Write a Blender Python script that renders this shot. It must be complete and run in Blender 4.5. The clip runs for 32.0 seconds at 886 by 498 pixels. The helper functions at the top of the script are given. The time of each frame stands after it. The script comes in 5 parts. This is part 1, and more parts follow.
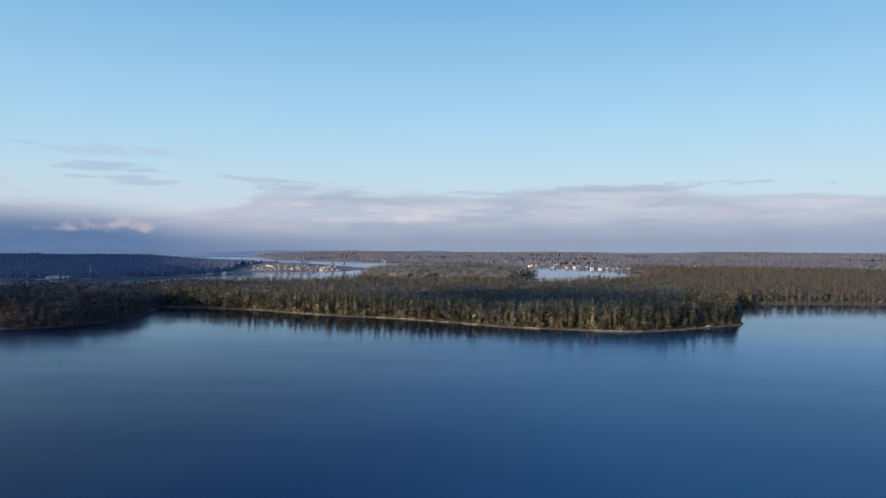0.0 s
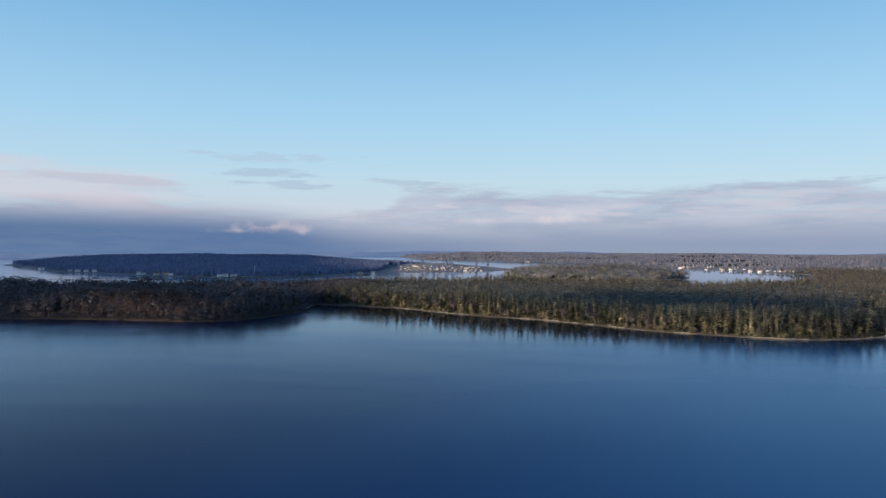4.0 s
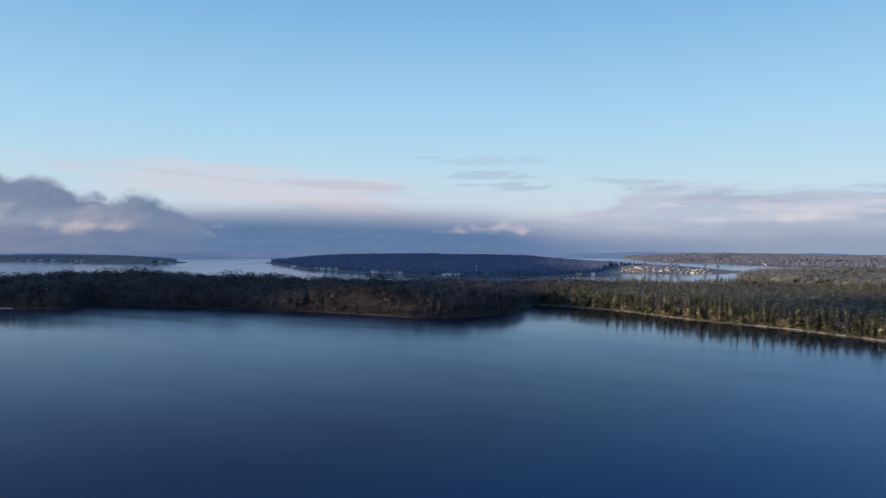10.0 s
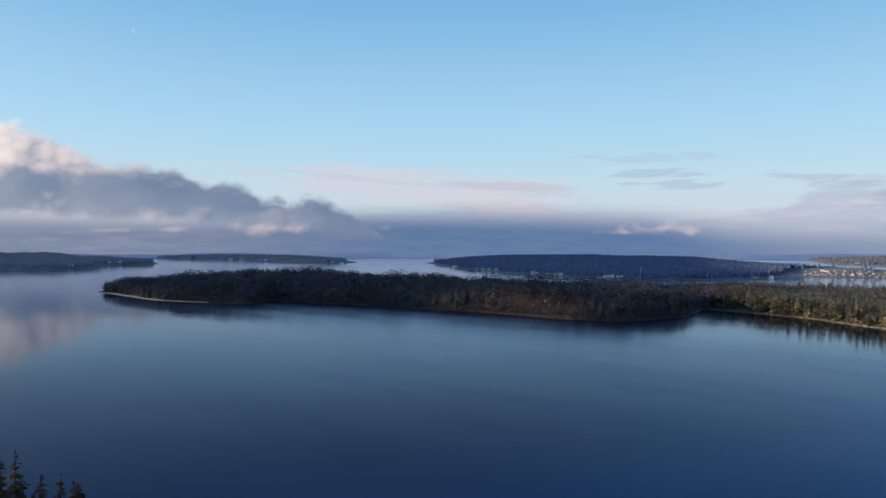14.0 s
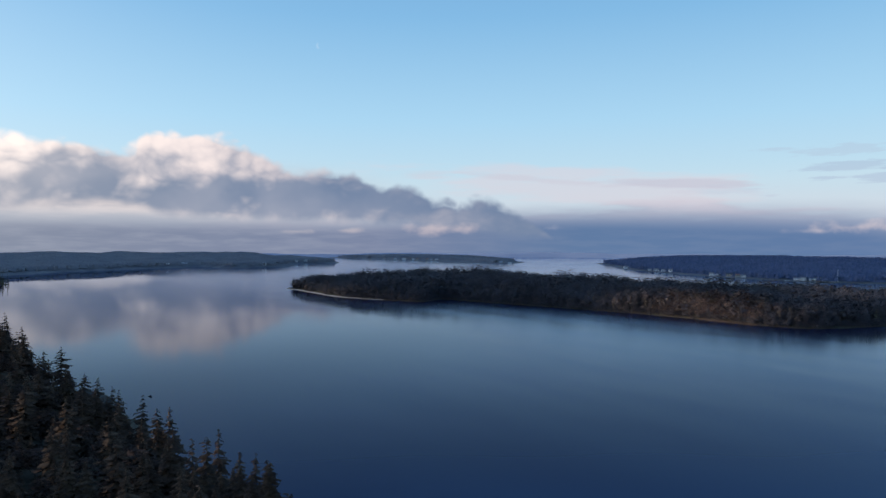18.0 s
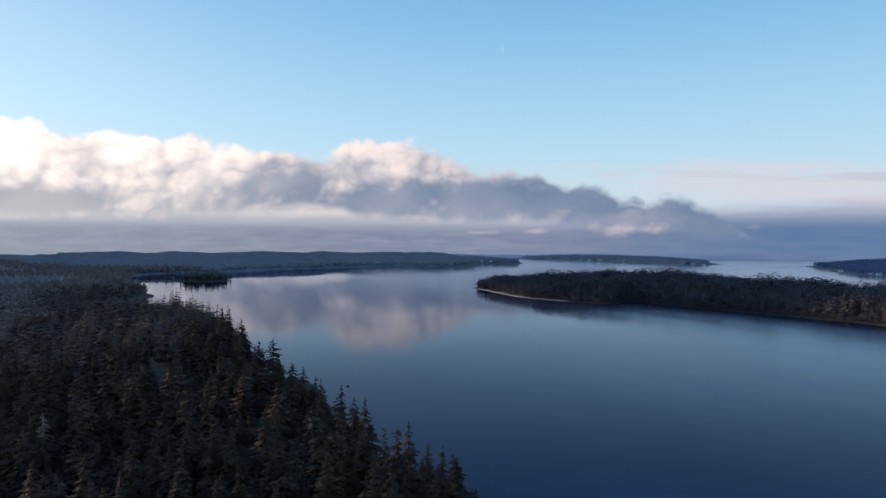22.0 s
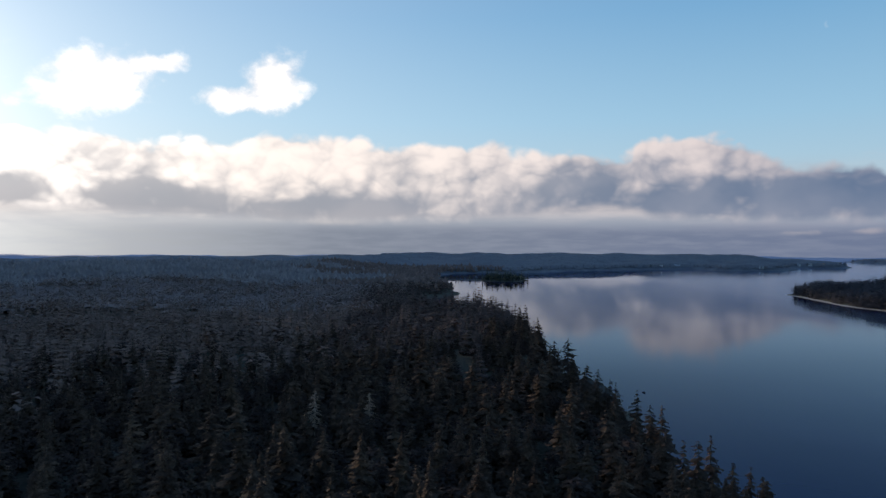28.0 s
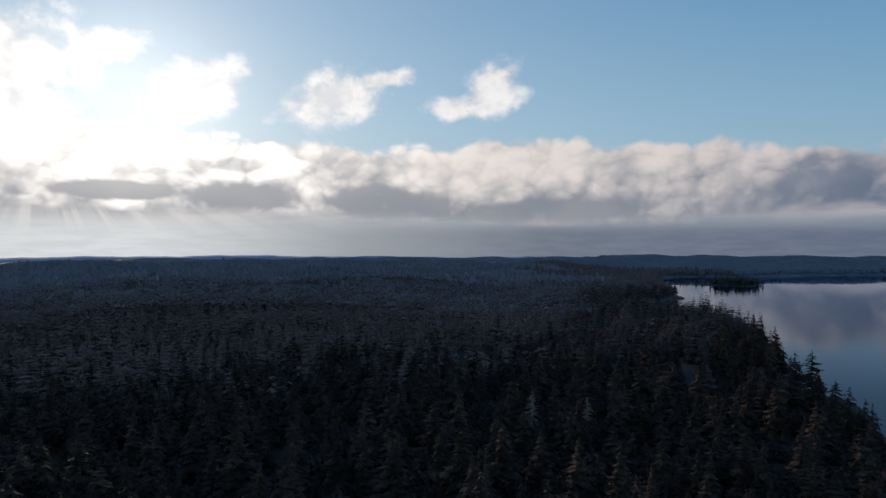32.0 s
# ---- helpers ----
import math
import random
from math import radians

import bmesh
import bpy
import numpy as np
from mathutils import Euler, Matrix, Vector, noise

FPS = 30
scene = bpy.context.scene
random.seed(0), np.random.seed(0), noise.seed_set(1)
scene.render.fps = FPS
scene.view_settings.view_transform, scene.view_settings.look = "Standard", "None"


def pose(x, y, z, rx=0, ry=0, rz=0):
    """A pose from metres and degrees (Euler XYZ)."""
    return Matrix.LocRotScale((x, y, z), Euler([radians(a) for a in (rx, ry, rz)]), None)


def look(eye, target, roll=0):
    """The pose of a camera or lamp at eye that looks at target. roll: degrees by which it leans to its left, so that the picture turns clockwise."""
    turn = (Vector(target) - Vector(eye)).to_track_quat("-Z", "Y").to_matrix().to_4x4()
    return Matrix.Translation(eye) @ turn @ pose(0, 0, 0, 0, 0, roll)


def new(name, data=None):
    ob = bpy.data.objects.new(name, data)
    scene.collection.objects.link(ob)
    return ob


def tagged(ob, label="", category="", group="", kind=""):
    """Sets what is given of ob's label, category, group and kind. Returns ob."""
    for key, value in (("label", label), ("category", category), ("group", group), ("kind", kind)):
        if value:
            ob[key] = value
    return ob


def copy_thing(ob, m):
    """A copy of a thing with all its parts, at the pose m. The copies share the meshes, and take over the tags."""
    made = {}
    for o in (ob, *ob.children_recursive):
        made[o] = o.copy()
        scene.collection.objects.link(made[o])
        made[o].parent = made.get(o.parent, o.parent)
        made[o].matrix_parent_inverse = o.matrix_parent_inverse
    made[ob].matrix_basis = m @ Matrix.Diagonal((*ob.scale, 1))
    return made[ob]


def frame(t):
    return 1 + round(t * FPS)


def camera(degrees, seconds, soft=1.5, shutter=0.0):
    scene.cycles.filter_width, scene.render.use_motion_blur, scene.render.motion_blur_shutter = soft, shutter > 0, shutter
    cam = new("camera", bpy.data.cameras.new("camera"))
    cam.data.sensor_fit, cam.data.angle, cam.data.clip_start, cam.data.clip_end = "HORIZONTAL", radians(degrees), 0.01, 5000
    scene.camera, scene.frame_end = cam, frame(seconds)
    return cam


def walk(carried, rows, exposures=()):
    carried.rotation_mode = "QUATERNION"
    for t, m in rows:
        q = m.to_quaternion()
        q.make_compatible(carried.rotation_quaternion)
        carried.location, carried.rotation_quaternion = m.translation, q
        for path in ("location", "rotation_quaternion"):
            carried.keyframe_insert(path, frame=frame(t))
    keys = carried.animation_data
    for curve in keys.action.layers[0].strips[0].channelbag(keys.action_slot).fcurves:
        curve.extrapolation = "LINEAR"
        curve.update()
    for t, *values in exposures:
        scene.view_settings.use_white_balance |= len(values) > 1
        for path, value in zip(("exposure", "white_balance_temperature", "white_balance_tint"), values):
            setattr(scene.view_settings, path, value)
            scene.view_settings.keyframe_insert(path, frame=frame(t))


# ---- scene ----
# The camera hangs still over the bay and pans to the left.
EYE_HEIGHT = 90.0
cam = camera(64.75, 32.0, soft=1.45)
PATH = [
    (0, pose(0, 0, EYE_HEIGHT, 89.46, -0.08, 0.00)),
    (1, pose(0, 0, EYE_HEIGHT, 89.47, -0.07, 2.84)),
    (2, pose(0, 0, EYE_HEIGHT, 89.49, -0.06, 5.79)),
    (3, pose(0, 0, EYE_HEIGHT, 89.48, -0.05, 8.77)),
    (3.5, pose(0, 0, EYE_HEIGHT, 89.50, -0.05, 10.24)),
    (5.5, pose(0, 0, EYE_HEIGHT, 89.54, -0.05, 16.13)),
    (6, pose(0, 0, EYE_HEIGHT, 89.55, -0.05, 17.59)),
    (7, pose(0, 0, EYE_HEIGHT, 89.53, -0.05, 20.55)),
    (8, pose(0, 0, EYE_HEIGHT, 89.55, -0.04, 23.47)),
    (9, pose(0, 0, EYE_HEIGHT, 89.56, -0.04, 26.45)),
    (10, pose(0, 0, EYE_HEIGHT, 89.55, -0.05, 29.53)),
    (11, pose(0, 0, EYE_HEIGHT, 89.57, -0.08, 32.64)),
    (12, pose(0, 0, EYE_HEIGHT, 89.60, -0.08, 35.87)),
    (13, pose(0, 0, EYE_HEIGHT, 89.60, -0.10, 39.21)),
    (14, pose(0, 0, EYE_HEIGHT, 89.60, -0.08, 42.58)),
    (14.5, pose(0, 0, EYE_HEIGHT, 89.60, -0.08, 44.25)),
    (16.5, pose(0, 0, EYE_HEIGHT, 89.59, -0.07, 50.98)),
    (17, pose(0, 0, EYE_HEIGHT, 89.60, -0.06, 52.70)),
    (18, pose(0, 0, EYE_HEIGHT, 89.60, -0.05, 56.28)),
    (19, pose(0, 0, EYE_HEIGHT, 89.62, -0.03, 59.90)),
    (20, pose(0, 0, EYE_HEIGHT, 89.63, -0.03, 63.66)),
    (21, pose(0, 0, EYE_HEIGHT, 89.64, -0.05, 67.46)),
    (22, pose(0, 0, EYE_HEIGHT, 89.64, -0.08, 71.29)),
    (23, pose(0, 0, EYE_HEIGHT, 89.64, -0.10, 75.17)),
    (24, pose(0, 0, EYE_HEIGHT, 89.65, -0.12, 79.06)),
    (25, pose(0, 0, EYE_HEIGHT, 89.66, -0.14, 82.87)),
    (25.5, pose(0, 0, EYE_HEIGHT, 89.67, -0.13, 84.82)),
    (27.5, pose(0, 0, EYE_HEIGHT, 89.72, -0.13, 92.92)),
    (28, pose(0, 0, EYE_HEIGHT, 89.73, -0.12, 95.12)),
    (29, pose(0, 0, EYE_HEIGHT, 89.75, -0.11, 99.79)),
    (29.5, pose(0, 0, EYE_HEIGHT, 89.76, -0.11, 102.27)),
    (30, pose(0, 0, EYE_HEIGHT, 89.79, -0.11, 104.41)),
    (31, pose(0, 0, EYE_HEIGHT, 89.82, -0.09, 108.45)),
    (32, pose(0, 0, EYE_HEIGHT, 89.86, -0.09, 112.81)),
]
EXPOSURES = [(0.0, 0.27, 6850, 13), (12.0, 0.29, 6880, 13), (20.0, 0.36, 6980, 14), (25.0, 0.29, 6950, 14), (28.0, 0.03, 6780, 13), (30.0, -0.2, 6580, 12), (32.0, -0.46, 6500, 11)]
walk(cam, PATH, EXPOSURES)

# ---------------------------------------------------------------- light
SUN_AZ, SUN_EL = 137.0, 11.0        # degrees: to the left of the first view, above the horizon
sun_way = Vector((-math.sin(radians(SUN_AZ)) * math.cos(radians(SUN_EL)),
                  math.cos(radians(SUN_AZ)) * math.cos(radians(SUN_EL)),
                  math.sin(radians(SUN_EL))))
sun_data = bpy.data.lights.new("sun", "SUN")
sun_data.energy, sun_data.angle, sun_data.color = 5.0, radians(0.3), (1.0, 0.85, 0.64)
sun = new("sun", sun_data)
sun.matrix_world = look(sun_way * 100, (0, 0, 0))

world = bpy.data.worlds.new("sky")
scene.world = world
world.use_nodes = True
wt = world.node_tree
wt.nodes.clear()


class Nodes:
    """Short-hand to build a node tree."""

    def __init__(self, tree):
        self.tree = tree

    def add(self, kind, **props):
        n = self.tree.nodes.new(kind)
        for k, v in props.items():
            if k == "operation":
                n.operation = v
            elif k == "blend_type":
                n.blend_type = v
            elif k == "data_type":
                n.data_type = v
            elif k == "interpolation_type":
                n.interpolation_type = v
        return n

    def put(self, socket, value):
        if isinstance(value, bpy.types.NodeSocket):
            self.tree.links.new(value, socket)
        elif value is not None:
            socket.default_value = value

    def m(self, op, a, b=None, c=None, clamp=False):
        n = self.add("ShaderNodeMath", operation=op)
        n.use_clamp = clamp
        for s, v in zip(n.inputs, (a, b, c)):
            self.put(s, v)
        return n.outputs[0]

    def v(self, op, a, b=None):
        n = self.add("ShaderNodeVectorMath", operation=op)
        self.put(n.inputs[0], a)
        if b is not None:
            self.put(n.inputs[1], b)
        return n.outputs["Value"] if op in ("DOT_PRODUCT", "LENGTH") else n.outputs["Vector"]

    def scaled(self, a, s):
        n = self.add("ShaderNodeVectorMath", operation="SCALE")
        self.put(n.inputs[0], a)
        self.put(n.inputs["Scale"], s)
        return n.outputs["Vector"]

    def ss(self, x, lo, hi, a=0.0, b=1.0):
        n = self.add("ShaderNodeMapRange", interpolation_type="SMOOTHSTEP")
        for s, val in zip(n.inputs, (x, lo, hi, a, b)):
            self.put(s, val)
        return n.outputs[0]

    def mix(self, f, a, b, blend="MIX"):
        n = self.add("ShaderNodeMix", data_type="RGBA", blend_type=blend)
        self.put(n.inputs[0], f)
        for s, val in ((n.inputs[6], a), (n.inputs[7], b)):
            self.put(s, (*val, 1) if isinstance(val, tuple) and len(val) == 3 else val)
        return n.outputs[2]

    def noise(self, vec, scale, detail=5.0, rough=0.55):
        n = self.add("ShaderNodeTexNoise")
        self.put(n.inputs["Vector"], vec)
        n.inputs["Scale"].default_value = scale
        n.inputs["Detail"].default_value = detail
        n.inputs["Roughness"].default_value = rough
        return n.outputs["Fac"]

    def noise_colour(self, vec, scale, detail):
        n = self.noise(vec, scale, detail).node
        return n.outputs["Color"]

    def cells(self, vec, scale):
        n = self.add("ShaderNodeTexVoronoi")
        self.put(n.inputs["Vector"], vec)
        n.inputs["Scale"].default_value = scale
        return n.outputs["Distance"]

    def xyz(self, x, y, z):
        n = self.add("ShaderNodeCombineXYZ")
        for s, v in zip(n.inputs, (x, y, z)):
            self.put(s, v)
        return n.outputs[0]

    def ramp(self, x, stops):
        n = self.add("ShaderNodeValToRGB")
        self.put(n.inputs[0], x)
        e = n.color_ramp.elements
        while len(e) < len(stops):
            e.new(0.5)
        for el, (p, c) in zip(e, stops):
            el.position, el.color = p, (*c, 1)
        return n.outputs[0]

    def curve(self, x, pts):
        """A smooth curve through (x, y) points, all in 0..1."""
        n = self.add("ShaderNodeFloatCurve")
        self.put(n.inputs["Value"], x)
        c = n.mapping.curves[0]
        n.mapping.use_clip = False
        c.points[0].location, c.points[1].location = pts[0], pts[-1]
        for p in pts[1:-1]:
            c.points.new(*p)
        n.mapping.update()
        return n.outputs[0]


W = Nodes(wt)
STRENGTH = 0.1
co = wt.nodes.new("ShaderNodeTexCoord").outputs["Generated"]
way = W.v("NORMALIZE", co)
sep = wt.nodes.new("ShaderNodeSeparateXYZ")
wt.links.new(way, sep.inputs[0])
dx, dy, dz = sep.outputs
el = W.m("MULTIPLY", W.m("ARCSINE", dz), 57.29578)
az = W.m("MULTIPLY", W.m("ARCTAN2", W.m("MULTIPLY", dx, -1.0), dy), 57.29578)
u = W.m("MULTIPLY_ADD", az, 0.005, 0.225)      # -45..155 degrees to 0..1


def at(a):
    return (a + 45) / 200


sky_node = wt.nodes.new("ShaderNodeTexSky")
sky_node.sky_type, sky_node.sun_disc = "NISHITA", False
sky_node.sun_elevation, sky_node.sun_rotation = radians(SUN_EL), radians(-SUN_AZ)
sky_node.air_density, sky_node.dust_density, sky_node.ozone_density = 1.0, 0.6, 2.0
# the air over the bay is deeper blue overhead and paler towards the horizon

def light(c, k=1.0):
    return tuple(x * k / STRENGTH for x in c)


clear = W.ramp(W.m("DIVIDE", el, 90.0), [(0.0, light((0.45, 0.59, 0.70))), (0.055, light((0.42, 0.62, 0.76))), (0.11, light((0.31, 0.57, 0.79))),
                                          (0.20, light((0.17, 0.42, 0.70))), (0.34, light((0.08, 0.24, 0.52))), (0.6, light((0.04, 0.13, 0.34))), (1.0, light((0.03, 0.10, 0.28)))])
sky = W.mix(0.88, sky_node.outputs[0], clear)

flat = W.v("MULTIPLY", way, (1.0, 1.0, 7.5))
tall = W.v("MULTIPLY", way, (1.0, 1.0, 1.35))
streak = W.noise(flat, 7.0, 6.0, 0.55)
streak_fine = W.noise(flat, 19.0, 5.0, 0.55)
billow = W.noise(tall, 14.0, 6.0, 0.5)
soft = W.noise(tall, 10.0, 3.0, 0.42)
lump = W.noise(tall, 26.0, 4.0, 0.48)
puff = W.noise(W.v("ADD", tall, (3.1, 1.7, 0.35)), 9.0, 6.0, 0.55)
warp = W.v("ADD", tall, W.scaled(W.v("SUBTRACT", W.noise_colour(tall, 18.0, 2.0), (0.5, 0.5, 0.5)), 0.035))
to_sun = Vector((sun_way.x, sun_way.y, 0.9)) * 0.011


def domes(vec):
    """Rounded heads of cumulus at three sizes, about 0..1."""
    big = W.m("SUBTRACT", 1.0, W.cells(vec, 15.0))
    mid = W.m("SUBTRACT", 1.0, W.cells(vec, 37.0))
    small = W.m("SUBTRACT", 1.0, W.cells(vec, 88.0))
    return W.m("ADD", W.m("MULTIPLY", big, 0.62), W.m("ADD", W.m("MULTIPLY", mid, 0.28), W.m("MULTIPLY", small, 0.10)))


heads = domes(warp)
heads_lee = domes(W.v("ADD", warp, tuple(to_sun)))
sunside = W.ss(az, 58.0, 118.0)
glow_dot = W.m("MAXIMUM", W.v("DOT_PRODUCT", way, tuple(sun_way)), 0.0)
sky_col = sky


def blob(a, e, ra, re, edge_noise, grow=1.1, tilt=0.0, inner_edge=0.40):
    """How far a direction lies inside one soft patch of cloud."""
    x = W.m("DIVIDE", W.m("SUBTRACT", az, a), ra)
    up = W.m("SUBTRACT", el, e)
    if tilt:
        up = W.m("SUBTRACT", up, W.m("MULTIPLY", W.m("SUBTRACT", az, a), tilt))
    y = W.m("DIVIDE", up, re)
    r = W.m("SQRT", W.m("ADD", W.m("MULTIPLY", x, x), W.m("MULTIPLY", y, y)))
    r = W.m("ADD", r, W.m("MULTIPLY", W.m("SUBTRACT", edge_noise, 0.5), -2.2 * grow))
    return W.ss(r, inner_edge, 1.2, 1.0, 0.0)


# pale haze behind the high sheets
pale = W.ss(el, 0.5, 6.5, 1.0, 0.0)
sky_col = W.mix(W.m("MULTIPLY", pale, W.ss(az, -10.0, 30.0, 0.4, 0.75)), sky_col, light((0.50, 0.54, 0.63)))
# the long lilac sheet, with a crisp upper edge and darker folds
sheet_top = W.m("MULTIPLY", W.curve(u, [(0, .33), (at(-27), .35), (at(-20), .40), (at(-14), .47), (at(-8), .46), (at(-2), .41), (at(5), .43), (at(12), .46),
                                         (at(17), .30), (at(24), .22), (at(33), .30), (at(38), .37), (at(46), .30), (at(60), .2), (1, .2)]), 10.0)
sheet_in = W.m("SUBTRACT", W.m("ADD", sheet_top, W.m("MULTIPLY", W.m("SUBTRACT", streak, 0.5), 3.2)), el)
sheet = W.m("MULTIPLY", W.ss(sheet_in, -0.12, 0.7), W.ss(streak_fine, 0.3, 0.62, 0.55, 0.95))
sheet_col = W.mix(W.ss(W.m("ADD", W.m("MULTIPLY", streak, 0.6), W.m("MULTIPLY", streak_fine, 0.4)), 0.40, 0.60), light((0.30, 0.37, 0.50)), light((0.45, 0.49, 0.59)))
sheet_col = W.mix(W.ss(sheet_in, 0.0, 1.1, 0.55, 0.0), sheet_col, light((0.28, 0.345, 0.48)))
sheet_col = W.mix(W.m("MULTIPLY", W.ss(az, 4.0, 26.0), 0.6), sheet_col, light((0.50, 0.52, 0.60)))
sky_col = W.mix(sheet, sky_col, sheet_col)
# a slanting fold in it, a pale gap under the fold, and thin wisps above
for a, e, ra, re, k, tilt, c in ((8.0, 3.6, 7.5, 0.55, 0.6, 0.16, (0.30, 0.365, 0.49)), (2.0, 2.55, 8.5, 0.28, 0.55, 0.05, (0.55, 0.56, 0.64)), (-13.0, 4.3, 11.0, 0.34, 0.55, -0.02, (0.29, 0.35, 0.48)),
                              (-21.0, 2.4, 9.0, 0.22, 0.4, 0.0, (0.46, 0.47, 0.56)), (25.1, 6.75, 5.0, 0.38, 0.5, 0.02, (0.33, 0.42, 0.56)), (25.9, 5.5, 3.6, 0.3, 0.6, 0.0, (0.28, 0.36, 0.52)),
                              (24.3, 4.65, 4.2, 0.34, 0.6, 0.03, (0.29, 0.37, 0.53)), (36.0, 4.2, 4.5, 0.5, 0.4, 0.1, (0.38, 0.42, 0.55)), (17.0, 2.35, 4.5, 0.35, 0.4, -0.06, (0.34, 0.39, 0.52))):
    sky_col = W.mix(W.m("MULTIPLY", blob(a, e, ra, re, streak_fine, 2.2, tilt), k * 0.7), sky_col, light(c))
# a long tilted veil of lilac cloud beside the bank
for a, e, ra, re, k, tilt, c in ((45.0, 4.6, 15.0, 1.5, 0.55, 0.09, (0.53, 0.52, 0.60)), (39.0, 4.75, 8.0, 0.34, 0.5, 0.05, (0.40, 0.42, 0.53)), (49.0, 5.25, 8.0, 0.3, 0.35, 0.09, (0.44, 0.45, 0.55)), (57.5, 5.7, 3.0, 0.45, 0.35, 0.0, (0.48, 0.48, 0.56))):
    sky_col = W.mix(W.m("MULTIPLY", blob(a, e, ra, re, streak, 1.2, tilt), k), sky_col, light(c))

# the grey stratus and haze along the horizon, pale at its upper edge below the bank
low_top = W.m("MULTIPLY", W.curve(u, [(0, .14), (at(0), .13), (at(15), .10), (at(28), .21), (at(50), .25), (at(62), .20), (at(75), .21), (at(90), .22), (at(110), .22), (at(145), .20), (1, .20)]), 10.0)
low_in = W.m("SUBTRACT", W.m("ADD", low_top, W.m("MULTIPLY", W.m("SUBTRACT", streak_fine, 0.5), 0.45)), el)
low = W.ss(low_in, W.ss(az, 25.0, 60.0, -1.5, -0.9), W.ss(az, 25.0, 60.0, 1.6, 1.3))
low_col = W.ramp(u, [(at(-30), light((0.225, 0.29, 0.42))), (at(5), light((0.21, 0.275, 0.40))), (at(25), light((0.065, 0.140, 0.295))),
                     (at(45), light((0.065, 0.140, 0.285))), (at(62), light((0.13, 0.175, 0.29))), (at(80), light((0.145, 0.188, 0.285))), (at(105), light((0.180, 0.222, 0.29))),
                     (at(120), light((0.40, 0.44, 0.48))), (at(136), light((0.90, 0.95, 0.96)))])
low_col = W.mix(W.m("MULTIPLY", W.ss(streak_fine, 0.35, 0.7, 0.0, 0.2), W.ss(az, 50.0, 75.0, 0.25, 1.0)), low_col, light((0.36, 0.41, 0.50)))
under = W.m("MULTIPLY", W.ss(el, 1.0, 3.2), W.ss(az, 58.0, 72.0))
band_col = W.mix(sunside, light((0.60, 0.55, 0.57)), light((0.72, 0.68, 0.66)))
band_col = W.mix(W.ss(streak, 0.38, 0.62, 0.1, 0.75), light((0.36, 0.38, 0.44)), band_col)
sky_col = W.mix(W.m("MULTIPLY", under, W.ss(el, 3.5, 7.0, 1.0, 0.0)), sky_col, band_col)
sky_col = W.mix(W.m("MULTIPLY", low, 0.95), sky_col, low_col)
# rays of sun through the gaps above it
ray_angle = W.m("ARCTAN2", W.m("SUBTRACT", el, 9.0), W.m("SUBTRACT", az, 143.0))
rays = W.noise(W.xyz(ray_angle, 0.3, 0.7), 7.0, 3.0)
ray_k = W.m("MULTIPLY", W.ss(rays, 0.46, 0.62), W.m("MULTIPLY", W.ss(az, 116.0, 138.0), W.ss(el, 0.2, 2.4)))
sky_col = W.mix(W.m("MULTIPLY", ray_k, W.m("MULTIPLY", W.ss(el, 2.6, 4.0, 1.0, 0.0), 0.45)), sky_col, light((0.95, 0.95, 0.92)))

# the cumulus bank that grows towards the sun
bank_top = W.m("MULTIPLY", W.curve(u, [(0, -.1), (at(44), -.05), (at(48.5), .24), (at(51), .34), (at(53), .41), (at(55.3), .39), (at(59.2), .48), (at(62.6), .53), (at(64.5), .63),
                                        (at(68.5), .62), (at(70.3), .69), (at(72.5), .82), (at(75), .91), (at(78.5), .87), (at(79.8), .76), (at(80.8), .69), (at(84), .76), (at(87), .76), (at(89.6), .80),
                                        (at(91), .89), (at(96.5), .85), (at(102), .84), (at(105), .93), (at(109), .90), (at(112.5), .80), (at(116), .82), (at(121), .86), (at(130), .91), (at(140), .95), (1, 1.0)]), 10.0)
depth = W.m("SUBTRACT", W.m("ADD", W.m("ADD", bank_top, -0.15), W.m("ADD", W.m("MULTIPLY", W.m("SUBTRACT", heads, 0.52), 2.3), W.m("MULTIPLY", W.m("SUBTRACT", billow, 0.5), 1.6))), el)
base = W.m("ADD", W.m("MULTIPLY", W.curve(u, [(0, .1), (at(46), .05), (at(55), .13), (at(60), .16), (at(70), .19), (at(78), .22), (at(81), .30), (at(85), .29), (at(90), .23), (at(105), .20), (at(117), .25), (at(140), .29), (1, .29)]), 10.0),
           W.m("MULTIPLY", W.m("SUBTRACT", lump, 0.5), 0.9))
bank = W.m("MULTIPLY", W.ss(depth, -0.25, 0.6), W.ss(W.m("SUBTRACT", el, base), -0.45, 0.6))
relief = W.m("MULTIPLY", W.m("SUBTRACT", heads, heads_lee), 0.95)
inner = W.m("MULTIPLY", W.m("SUBTRACT", heads, 0.52), 0.9)
crest = W.m("ADD", W.ss(depth, 0.1, 2.6, 0.14, -0.08), W.ss(el, 2.2, 6.5, -0.20, 0.10))
lit = W.m("ADD", W.m("ADD", W.m("ADD", relief, inner), crest), W.m("ADD", W.m("MULTIPLY", W.m("SUBTRACT", puff, 0.5), 0.7), W.m("MULTIPLY", sunside, 0.12)))
